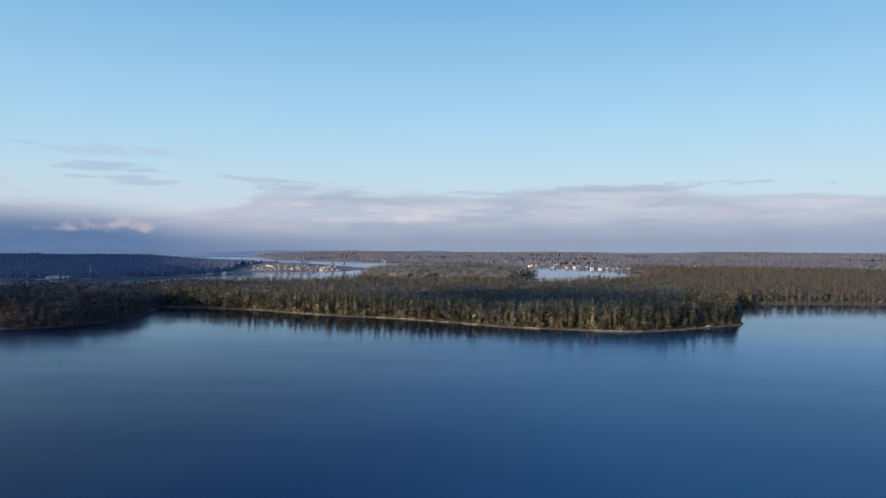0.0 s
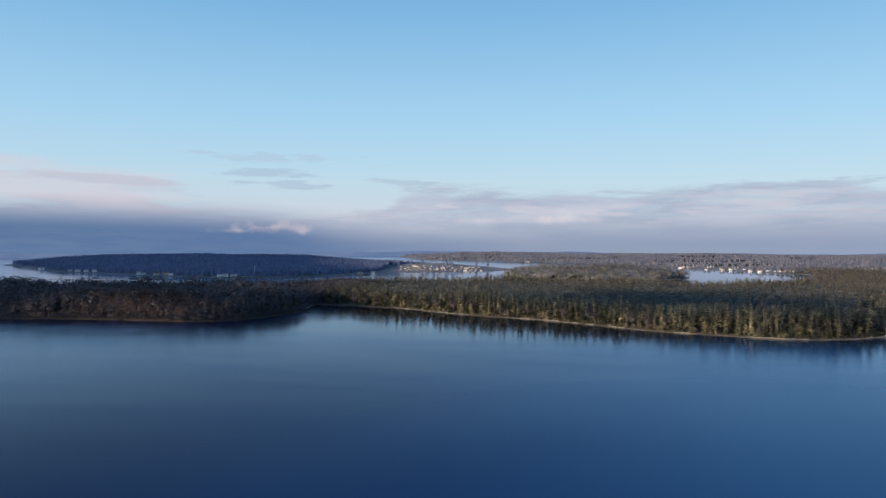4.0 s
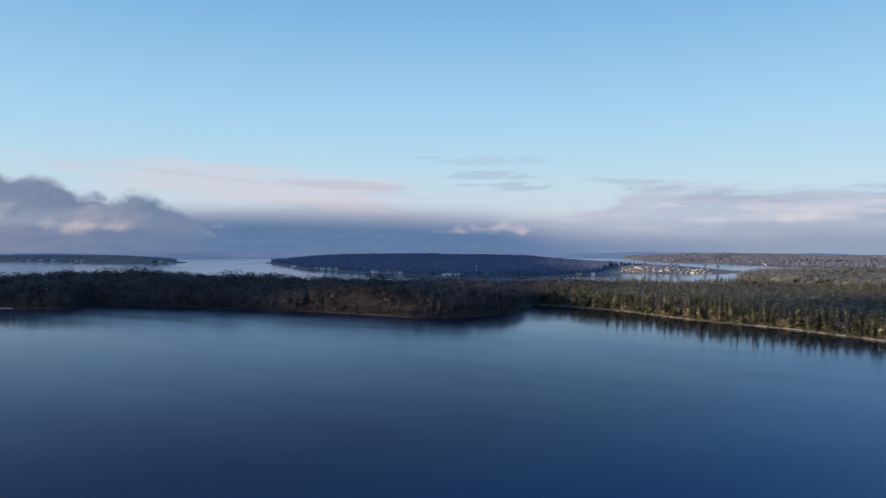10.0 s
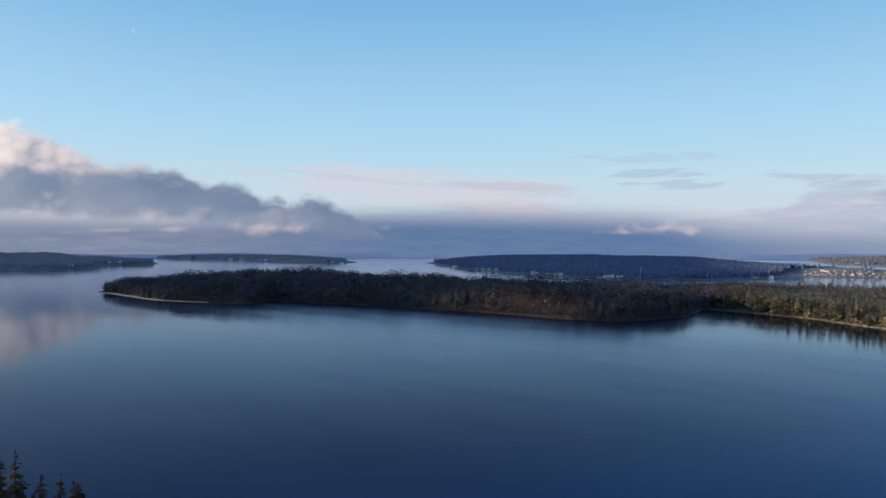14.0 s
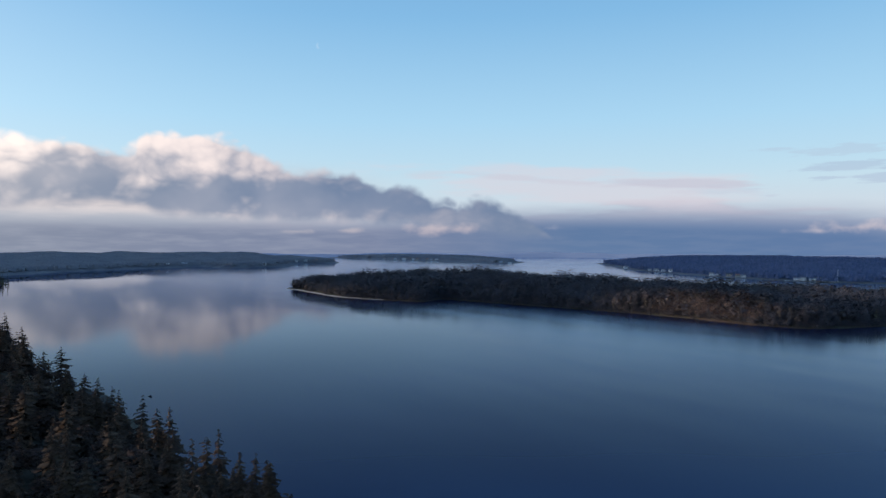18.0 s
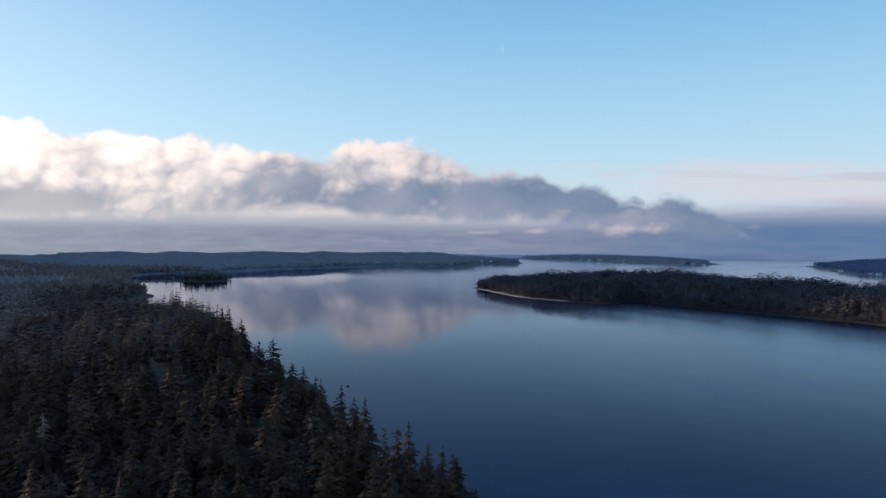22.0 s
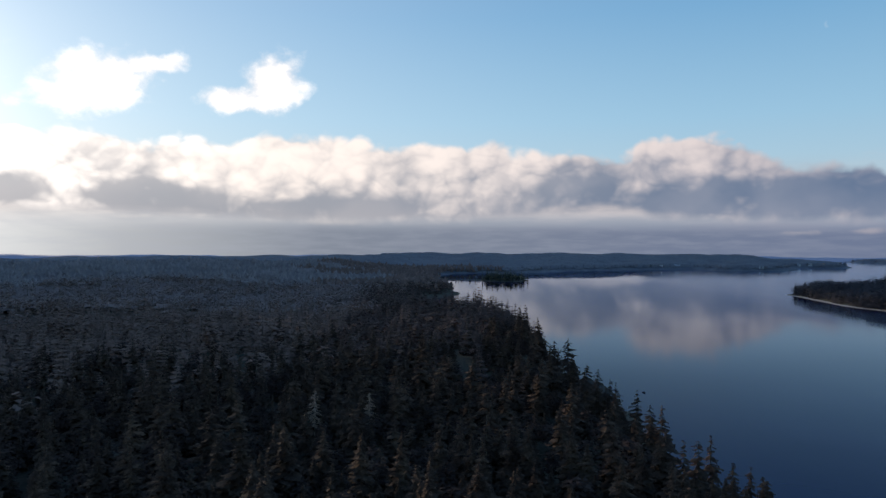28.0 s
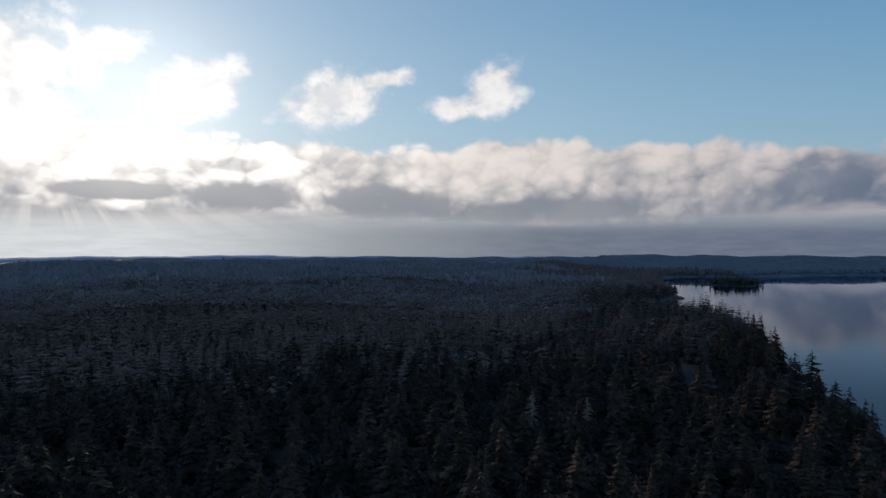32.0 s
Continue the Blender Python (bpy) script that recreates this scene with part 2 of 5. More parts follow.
# broad shaded hollows and lit domes of the bank
for a, e, ra, re, k in ((62.5, 4.0, 7.0, 1.5, -0.38), (72.5, 3.7, 7.0, 1.5, -0.36), (83.5, 5.2, 3.6, 1.9, -0.55), (76.3, 7.6, 3.6, 1.9, 0.55), (67.0, 5.7, 2.0, 0.7, 0.1),
                        (55.8, 2.1, 3.4, 0.6, 0.35), (93.0, 6.6, 6.5, 2.3, 0.26), (105.0, 6.8, 6.0, 2.3, 0.26), (86.5, 7.2, 2.6, 0.9, 0.2), (98.0, 3.6, 8.0, 0.8, -0.12),
                        (104.0, 2.9, 6.5, 0.9, -0.42), (118.0, 3.6, 5.0, 1.3, -0.62), (128.6, 4.1, 4.0, 1.0, -0.6), (138.0, 4.2, 4.2, 0.6, -1.0), (138.4, 2.2, 4.0, 0.4, -0.7), (129.0, 6.4, 2.4, 0.5, -0.4)):
    lit = W.m("ADD", lit, W.m("MULTIPLY", blob(a, e, ra * 1.1, re * 1.15, puff, 0.6), k))
lit = W.ss(lit, -0.55, 0.75)
lit = W.m("MULTIPLY", lit, W.ss(az, 50.0, 78.0, 0.15, 1.0))
shadow = W.mix(sunside, light((0.115, 0.180, 0.30)), light((0.28, 0.315, 0.375)))
shadow = W.mix(W.m("MULTIPLY", W.m("ADD", W.ss(el, 1.5, 4.0, 0.3, 0.0), W.ss(soft, 0.35, 0.65, 0.0, 0.35)), W.ss(az, 55.0, 72.0, 0.15, 1.0)), shadow, W.mix(sunside, light((0.36, 0.39, 0.48)), light((0.46, 0.46, 0.49))))
bright = W.mix(W.ss(az, 108.0, 134.0), W.mix(sunside, light((0.66, 0.61, 0.63)), light((0.98, 0.91, 0.86))), light((1.9, 1.8, 1.68)))
bank_col = W.mix(lit, shadow, bright)
torn = W.m("ADD", W.m("MULTIPLY", W.noise(W.v("MULTIPLY", way, (1.0, 1.0, 1.3)), 17.0, 8.0, 0.62), 0.7), W.m("MULTIPLY", heads, 0.3))
# small torn clouds above it, near the sun
for a, e, ra, re, tilt in ((121.8, 11.9, 4.8, 2.4, -0.2), (117.8, 13.4, 3.0, 0.7, -0.1), (108.9, 12.6, 2.6, 2.5, -0.2), (112.0, 11.3, 2.6, 1.1, 0.0), (132.3, 12.0, 4.6, 2.4, -0.2), (138.5, 14.6, 2.6, 1.4, 0.0), (147.0, 12.5, 8.5, 5.0, 0.0)):
    b = blob(a, e, ra, re, torn, 1.25, tilt)
    sky_col = W.mix(W.m("MULTIPLY", b, 0.85), sky_col, W.mix(W.ss(torn, 0.40, 0.62), light((0.84, 0.84, 0.87)), light((1.22, 1.18, 1.15))))
sky_col = W.mix(bank, sky_col, bank_col)
# lit scraps of cloud low in front of the stratus
for a, e, ra, re, k, c in ((25.9, 1.22, 2.6, 0.4, 0.85, (0.66, 0.58, 0.59)), (28.0, 0.98, 2.0, 0.2, 0.5, (0.52, 0.49, 0.54)), (20.5, 2.2, 3.2, 0.45, 0.5, (0.42, 0.44, 0.54)), (8.7, 1.9, 1.4, 0.3, 0.6, (0.56, 0.55, 0.62)),
                           (1.8, 2.15, 1.3, 0.5, 0.9, (0.64, 0.62, 0.66)), (1.2, 1.85, 3.2, 0.22, 0.6, (0.54, 0.54, 0.61)), (-5.7, 1.9, 0.7, 0.25, 0.55, (0.52, 0.55, 0.64)), (56.5, 1.3, 3.4, 0.4, 0.75, (0.56, 0.50, 0.53)),
                           (64.0, 1.1, 1.7, 0.2, 0.6, (0.52, 0.48, 0.51)), (68.2, 1.0, 1.2, 0.16, 0.55, (0.50, 0.47, 0.50)), (47.5, 1.3, 1.1, 0.25, 0.45, (0.40, 0.42, 0.53)), (104.0, 1.9, 2.5, 0.25, 0.5, (0.58, 0.56, 0.56)), (118.5, 2.2, 2.0, 0.2, 0.5, (0.6, 0.6, 0.6))):
    sky_col = W.mix(W.m("MULTIPLY", blob(a, e, ra * 1.15, re * 1.25, lump, 1.7, 0.0, -0.35), k * 0.75), sky_col, light(c))
# the faint day moon
moon = W.m("SUBTRACT", blob(66.4, 15.57, 0.20, 0.26, 0.5), blob(66.28, 15.62, 0.17, 0.22, 0.5), clamp=True)
sky_col = W.mix(W.m("MULTIPLY", moon, 0.12), sky_col, light((0.8, 0.86, 0.9)))
# glare round the hidden sun
glare = W.m("ADD", W.m("MULTIPLY", W.m("POWER", glow_dot, 36.0), 0.22), W.m("MULTIPLY", W.m("POWER", glow_dot, 160.0), 0.35))
glare = W.m("ADD", glare, W.m("MULTIPLY", W.m("POWER", glow_dot, 4.0), 0.22))
glare = W.m("MULTIPLY", glare, W.ss(el, 0.5, 7.0, 0.25, 1.0))
sky_col = W.v("ADD", sky_col, W.scaled(light((1.0, 0.93, 0.82)), glare))

bg = wt.nodes.new("ShaderNodeBackground")
bg.inputs["Strength"].default_value = STRENGTH
out = wt.nodes.new("ShaderNodeOutputWorld")
wt.links.new(sky_col, bg.inputs["Color"])
wt.links.new(bg.outputs[0], out.inputs["Surface"])


# ---------------------------------------------------------------- materials
def material(name, colours, scale, rough=0.8, fine=None, bump=0.0, spec=0.3, spread=(0.34, 0.66)):
    """A surface whose colour wanders between the given ones at two scales."""
    mat = bpy.data.materials.new(name)
    mat.use_nodes = True
    N = Nodes(mat.node_tree)
    bsdf = mat.node_tree.nodes["Principled BSDF"]
    pos = mat.node_tree.nodes.new("ShaderNodeNewGeometry")
    big = N.noise(pos.outputs["Position"], scale, 3.0)
    small = N.noise(pos.outputs["Position"], fine or scale * 9, 4.0)
    f = N.m("ADD", N.m("MULTIPLY", big, 0.65), N.m("MULTIPLY", small, 0.35))
    k = len(colours) - 1
    col = N.ramp(f, [(spread[0] + (spread[1] - spread[0]) * i / k, c) for i, c in enumerate(colours)])
    # piece by piece, a little lighter or darker
    tone = N.m("MULTIPLY_ADD", pos.outputs["Random Per Island"], 0.36, 0.82)
    mix = N.mix(1.0, col, (1, 1, 1), "MULTIPLY")
    mat.node_tree.links.new(tone, mix.node.inputs[7])
    mat.node_tree.links.new(mix, bsdf.inputs["Base Color"])
    bsdf.inputs["Roughness"].default_value = rough
    bsdf.inputs["Specular IOR Level"].default_value = spec
    if bump:
        b = mat.node_tree.nodes.new("ShaderNodeBump")
        b.inputs["Strength"].default_value = bump
        mat.node_tree.links.new(small, b.inputs["Height"])
        mat.node_tree.links.new(b.outputs[0], bsdf.inputs["Normal"])
    return mat


M_FIR = material("mixed_fir_needles", [(0.018, 0.022, 0.018), (0.052, 0.053, 0.036), (0.150, 0.134, 0.083), (0.31, 0.255, 0.165)], 0.11, 0.75, spec=0.1, spread=(0.40, 0.62))
M_DEEP_FIR = material("grey_green_canopy", [(0.026, 0.033, 0.032), (0.060, 0.066, 0.057), (0.115, 0.114, 0.092), (0.20, 0.185, 0.148)], 0.11, 0.8, spec=0.1, spread=(0.40, 0.62))
# island wood, its grey partly haze mixed into the colour
M_ISLE = material("hazed_island_wood", [(0.095, 0.097, 0.10), (0.155, 0.148, 0.14), (0.24, 0.222, 0.20)], 0.06, 0.85, spec=0.1, spread=(0.40, 0.62))
M_DARK_FIR = material("dark_fir_needles", [(0.040, 0.026, 0.020), (0.076, 0.048, 0.034), (0.140, 0.089, 0.058)], 0.13, 0.8, spec=0.05, spread=(0.38, 0.64))
M_NEAR_WOOD = material("dark_winter_twigs", [(0.032, 0.021, 0.018), (0.054, 0.035, 0.029), (0.085, 0.056, 0.046)], 0.10, 0.85, spec=0.05, spread=(0.38, 0.64))
# brown winter wood with a violet cast of haze put into it
M_BROWN_WOOD = material("brown_winter_wood", [(0.056, 0.049, 0.056), (0.080, 0.068, 0.074), (0.112, 0.092, 0.094)], 0.08, 0.85, spread=(0.38, 0.64))
# haze of distance painted into the colours of the next three woods
M_FAR_FIR = material("haze_blue_conifer_wood", [(0.095, 0.118, 0.20), (0.115, 0.140, 0.225), (0.140, 0.160, 0.245)], 0.02, 0.85)
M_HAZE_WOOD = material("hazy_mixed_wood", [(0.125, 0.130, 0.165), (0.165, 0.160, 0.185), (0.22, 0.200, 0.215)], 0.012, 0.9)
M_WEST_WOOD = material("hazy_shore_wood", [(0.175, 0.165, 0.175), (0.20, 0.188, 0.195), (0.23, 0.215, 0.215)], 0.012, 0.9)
# slope needles lightened with painted haze; the flank has a darker copy
M_SLOPE_FIR = material("hazed_slope_needles", [(0.180, 0.114, 0.089), (0.235, 0.148, 0.116), (0.30, 0.190, 0.15)], 0.06, 0.85, spec=0.05, spread=(0.38, 0.64))
M_FLANK_FIR = material("dark_flank_needles", [(0.075, 0.049, 0.042), (0.116, 0.076, 0.064), (0.17, 0.112, 0.092)], 0.06, 0.85, spec=0.05, spread=(0.38, 0.64))
# haze over the upper hill put into the base colour as a paler wood
M_HILL_FIR = material("hazed_hill_wood", [(0.215, 0.150, 0.130), (0.265, 0.188, 0.162), (0.33, 0.238, 0.205)], 0.015, 0.9)
M_HILL_TOP = material("hazed_hill_top_wood", [(0.25, 0.195, 0.178), (0.295, 0.234, 0.21), (0.35, 0.277, 0.248)], 0.012, 0.9)
M_BARK = material("bark", [(0.07, 0.055, 0.045), (0.16, 0.13, 0.10)], 0.6, 0.9)
M_ALDER = material("bare_alder_twigs", [(0.07, 0.056, 0.044), (0.12, 0.098, 0.076), (0.18, 0.15, 0.115)], 0.12, 0.9)
M_SNAG = material("bleached_dead_wood", [(0.30, 0.21, 0.155), (0.44, 0.32, 0.24)], 0.5, 0.85)


def ground_material():
    mat = bpy.data.materials.new("forest_floor_and_beach")
    mat.use_nodes = True
    N = Nodes(mat.node_tree)
    bsdf = mat.node_tree.nodes["Principled BSDF"]
    pos = mat.node_tree.nodes.new("ShaderNodeNewGeometry").outputs["Position"]
    s = mat.node_tree.nodes.new("ShaderNodeSeparateXYZ")
    mat.node_tree.links.new(pos, s.inputs[0])
    patch = N.noise(pos, 0.02, 4.0)
    grain = N.noise(pos, 0.6, 5.0)
    soil = N.ramp(grain, [(0.3, (0.045, 0.040, 0.026)), (0.5, (0.075, 0.065, 0.040)), (0.7, (0.11, 0.085, 0.055))])
    dry = N.ramp(grain, [(0.3, (0.060, 0.050, 0.036)), (0.7, (0.11, 0.090, 0.065))])
    col = N.mix(N.ss(patch, 0.5, 0.62), soil, dry)
    # haze of distance painted in as paler ground on the outer shores
    hazed_ground = N.ramp(patch, [(0.35, (0.11, 0.11, 0.125)), (0.65, (0.20, 0.19, 0.195))])
    col = N.mix(N.ss(N.v("LENGTH", pos), 1650.0, 2100.0), col, hazed_ground)
    mat.node_tree.links.new(col, bsdf.inputs["Base Color"])
    bsdf.inputs["Roughness"].default_value = 0.95
    b = mat.node_tree.nodes.new("ShaderNodeBump")
    b.inputs["Strength"].default_value = 0.5
    mat.node_tree.links.new(grain, b.inputs["Height"])
    mat.node_tree.links.new(b.outputs[0], bsdf.inputs["Normal"])
    return mat


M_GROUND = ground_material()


def water_material():
    mat = bpy.data.materials.new("bay_water")
    mat.use_nodes = True
    N = Nodes(mat.node_tree)
    bsdf = mat.node_tree.nodes["Principled BSDF"]
    pos = mat.node_tree.nodes.new("ShaderNodeNewGeometry").outputs["Position"]
    drift = N.v("MULTIPLY", pos, (0.35, 1.0, 1.0))
    wind = N.noise(drift, 0.006, 5.0, 0.6)
    tree = mat.node_tree
    tree.nodes.remove(bsdf)
    body = tree.nodes.new("ShaderNodeBsdfDiffuse")
    body.inputs["Color"].default_value = (0.004, 0.009, 0.052, 1)
    gloss = tree.nodes.new("ShaderNodeBsdfGlossy")
    gloss.inputs["Color"].default_value = (0.78, 0.87, 1.0, 1)
    fine = N.noise(N.v("MULTIPLY", pos, (0.22, 1.0, 1.0)), 0.03, 4.0, 0.6)
    chop = N.m("ADD", N.m("MULTIPLY", wind, 0.55), N.m("MULTIPLY", fine, 0.45))
    # glassy in the lee of the near hill, half calm along the peninsula, ruffled in the open and far off
    part_x = tree.nodes.new("ShaderNodeSeparateXYZ")
    tree.links.new(pos, part_x.inputs[0])
    px, py = part_x.outputs[0], part_x.outputs[1]
    far_ = N.v("LENGTH", pos)
    ragged = N.m("MULTIPLY_ADD", N.noise(drift, 0.004, 2.0, 0.5), 240.0, -120.0)
    calm = N.m("MULTIPLY", N.ss(N.m("ADD", far_, ragged), 280.0, 540.0), N.ss(N.m("ADD", N.m("MULTIPLY_ADD", py, 0.6, px), ragged), -440.0, -130.0, 1.0, 0.0))
    calm = N.m("MULTIPLY", calm, N.ss(N.m("ADD", py, ragged), 330.0, 560.0, 1.0, 0.15))
    open_ = N.m("MULTIPLY", N.ss(far_, 350.0, 1700.0, 0.245, 0.12), N.ss(chop, 0.38, 0.62, 0.72, 1.09))
    lee = N.m("MULTIPLY", N.ss(N.m("ADD", px, ragged), -440.0, -280.0), N.ss(py, 560.0, 720.0))
    sheltered = N.m("MAXIMUM", calm, N.m("MULTIPLY", lee, 0.72))
    rough_ = N.m("MULTIPLY", open_, N.m("SUBTRACT", 1.0, N.m("MULTIPLY", sheltered, 0.70)))
    # body colour runs from navy on the left to teal blue on the right
    teal_side = N.ss(N.m("ADD", N.m("MULTIPLY_ADD", py, -0.25, px), ragged), -380.0, 40.0)
    # brown reflection of the peninsula trees helped along in the body colour
    shore_mirror = N.m("MULTIPLY", N.ss(N.m("ADD", px, ragged), -430.0, -250.0), N.ss(py, 600.0, 740.0, 0.0, 0.9))
    tree.links.new(N.mix(shore_mirror, N.mix(teal_side, (0.0045, 0.0060, 0.042), (0.013, 0.085, 0.20)), (0.016, 0.014, 0.012)), body.inputs["Color"])
    tree.links.new(rough_, gloss.inputs["Roughness"])
    fres = tree.nodes.new("ShaderNodeFresnel")
    fres.inputs["IOR"].default_value = 1.33
    mixer = tree.nodes.new("ShaderNodeMixShader")
    # ripples hide part of the mirror where the wind reaches the water
    tree.links.new(N.m("POWER", fres.outputs[0], N.m("ADD", N.ss(far_, 260.0, 800.0, 1.45, 1.1), N.m("MULTIPLY", calm, 0.3))), mixer.inputs[0])
    tree.links.new(body.outputs[0], mixer.inputs[1])
    tree.links.new(gloss.outputs[0], mixer.inputs[2])
    tree.links.new(mixer.outputs[0], tree.nodes["Material Output"].inputs["Surface"])
    return mat


M_WATER = water_material()


# ---------------------------------------------------------------- mesh helpers
def mesh_from(name, verts, faces, mats, index=None, smooth=False):
    """A mesh from arrays: verts (n, 3), triangles or quads (m, 3 or 4)."""
    me = bpy.data.meshes.new(name)
    verts, faces = np.asarray(verts, np.float32), np.asarray(faces, np.int32)
    n, k = faces.shape
    me.vertices.add(len(verts))
    me.vertices.foreach_set("co", verts.ravel())
    me.loops.add(n * k)
    me.loops.foreach_set("vertex_index", faces.ravel())
    me.polygons.add(n)
    me.polygons.foreach_set("loop_start", np.arange(0, n * k, k, dtype=np.int32))
    if index is not None:
        me.polygons.foreach_set("material_index", np.asarray(index, np.int32))
    if smooth:
        me.polygons.foreach_set("use_smooth", np.ones(n, bool))
    for mt in mats:
        me.materials.append(mt)
    me.update(calc_edges=True)
    return me


def smoothed(points, closed=True, n=6):
    """A rounded outline through the corners of a plan."""
    P = [Vector((x, y)) for x, y in points]
    res, k = [], len(P)
    for i in range(k if closed else k - 1):
        p0, p1, p2, p3 = (P[(i + j) % k] if closed else P[min(max(i + j, 0), k - 1)] for j in (-1, 0, 1, 2))
        for s in range(n):
            t = s / n
            res.append(0.5 * ((2 * p1) + (p2 - p0) * t + (2 * p0 - 5 * p1 + 4 * p2 - p3) * t * t + (3 * p1 - p0 - 3 * p2 + p3) * t ** 3))
    if not closed:
        res.append(P[-1])
    return np.array([(v.x, v.y) for v in res])


def shore_distance(poly, x, y):
    """Metres inside (positive) or outside (negative) the outline."""
    res = np.empty(len(x))
    a, b = poly, np.roll(poly, -1, 0)
    d = b - a
    L = (d ** 2).sum(1) + 1e-9
    for s in range(0, len(x), 4000):
        px, py = x[s:s + 4000, None], y[s:s + 4000, None]
        t = np.clip(((px - a[:, 0]) * d[:, 0] + (py - a[:, 1]) * d[:, 1]) / L, 0, 1)
        dist = np.sqrt(((px - a[:, 0] - t * d[:, 0]) ** 2 + (py - a[:, 1] - t * d[:, 1]) ** 2).min(1))
        cross = ((a[:, 1] > py) != (b[:, 1] > py)) & (px < d[:, 0] * (py - a[:, 1]) / np.where(d[:, 1] == 0, 1e-9, d[:, 1]) + a[:, 0])
        inside = cross.sum(1) % 2 == 1
        res[s:s + 4000] = np.where(inside, dist, -dist)
    return res


def rise(x, lo, hi):
    t = np.clip((x - lo) / (hi - lo), 0, 1)
    return t * t * (3 - 2 * t)


def wave(x, y, size, seed=0.0):
    """Gentle uneven ground, about -1..1."""
    a, b = x / size + seed, y / size - seed * 1.7
    return (np.sin(a * 2.1 + np.sin(b * 1.3) * 1.4) + np.sin(b * 2.7 + np.sin(a * 1.9) * 1.2) + 0.6 * np.sin((a + b) * 4.3 + 1.1)) / 2.6


def hill(x, y, cx, cy, rx, ry, h):
    return h * np.exp(-((x - cx) / rx) ** 2 - ((y - cy) / ry) ** 2)


# ---------------------------------------------------------------- the plan of the coasts, metres
PENINSULA = [(2600, 960), (1500, 985), (900, 1000), (640, 1007), (505, 1013), (432, 1003), (388, 900), (338, 790), (328, 764), (308, 752), (278, 737),
             (242, 717), (203, 703), (170, 704), (126, 720), (70, 739), (10, 780), (-56, 823), (-126, 849), (-206, 896), (-250, 926),
             (-333, 949), (-384, 955), (-376, 893), (-366, 844), (-385, 769), (-405, 736), (-450, 719), (-526, 719), (-610, 712),
             (-694, 693), (-789, 671), (-897, 645), (-948, 630), (-924, 578), (-987, 543), (-1084, 511), (-1181, 513), (-1285, 520), (-1350, 522),
             (-1378, 555), (-1350, 680), (-1230, 800), (-1050, 890), (-836, 1000), (-640, 1110), (-520, 1260), (-326, 1400), (-100, 1430),
             (240, 1370), (420, 1560), (540, 1850), (610, 2150), (700, 2330), (2600, 2330)]
MAINLAND = [(2600, 2200), (1200, 2210), (690, 2190), (603, 2219), (515, 2307), (429, 2455), (331, 2624), (200, 2880), (-100, 3230), (-450, 3400), (-760, 3480),
            (-900, 3700), (-1050, 4100), (-1150, 4650), (0, 4800), (2600, 4100), (4000, 2700), (3800, 2200)]
ISLAND = [(-226, 1880), (-180, 1780), (0, 1740), (170, 1770), (245, 1860), (250, 1960), (100, 2060), (-120, 2050), (-215, 1970)]
HEADLAND = [(-2330, 2420), (-2033, 2191), (-1708, 1925), (-1486, 1810), (-1283, 1720), (-1066, 1664), (-892, 1643), (-811, 1684), (-688, 1784), (-603, 2029),
            (-461, 2148), (-320, 2310), (-250, 2370), (-320, 2470), (-560, 2560), (-900, 2700), (-1400, 2700), (-1900, 2650), (-2250, 2520)]
WEST_POINT = [(-4300, 1950), (-3890, 1984), (-3502, 2001), (-3028, 1998), (-2637, 1995), (-2550, 2060), (-2580, 2180), (-2791, 2340), (-3400, 2500), (-4000, 2300)]
NEAR_HILL = [(260, -420), (60, -120), (0, -14), (-90, 46), (-150, 73), (-185, 79), (-235, 74), (-285, 68), (-330, 64), (-380, 62), (-415, 45), (-455, 37), (-520, 32),
             (-640, 24), (-745, -8), (-800, -38), (-900, -110), (-1050, -150), (-1180, -125), (-1301, -90), (-1473, -127), (-1700, -170), (-1850, -165),
             (-2000, -200), (-2243, -152), (-2322, 80), (-2499, 215), (-2599, 381), (-2717, 578), (-2760, 725), (-2600, 800), (-2692, 1051),
             (-2977, 1188), (-3044, 1405), (-3200, 1480), (-3700, 1500), (-4500, 1100), (-4600, -400), (-3600, -2000), (-2000, -3000), (200, -2600), (900, -1200)]
ISLET = [(-1758, 30), (-1752, -15), (-1785, -60), (-1828, -108), (-1838, -165), (-1855, -160), (-1850, -100), (-1850, -40), (-1862, 20), (-1828, 62)]


def h_peninsula(x, y, d):
    return 0.9 * rise(d, -2, 4) + 2.6 * rise(d, 4, 40) + (hill(x, y, -1110, 740, 260, 170, 18) + hill(x, y, -800, 840, 260, 140, 9) + hill(x, y, -520, 860, 200, 170, 8)) * rise(d, 0, 60) \
        + wave(x, y, 160) * 1.2 * rise(d, 10, 90)


def h_mainland(x, y, d):
    r = np.hypot(x, y)
    return 3 * rise(d, -2, 30) + 14 * rise(d, 60, 600) + 7 * wave(x, y, 420, 2) * rise(d, 50, 400) + 8 * rise(r, 3600, 4600)


def h_island(x, y, d):
    return 2 * rise(d, -2, 12) + 13 * rise(d, 10, 110)


def h_headland(x, y, d):
    return 2 * rise(d, -2, 12) + 25 * rise(d, 20, 330) * rise(-x, 500, 1100) + 6 * rise(d, 20, 200) + 3 * wave(x, y, 300) * rise(d, 30, 200) + hill(x, y, -470, 2330, 190, 130, 12) * rise(d, 0, 60)


def h_west(x, y, d):
    return 3 * rise(d, -2, 20) + 13 * rise(d, 20, 220)


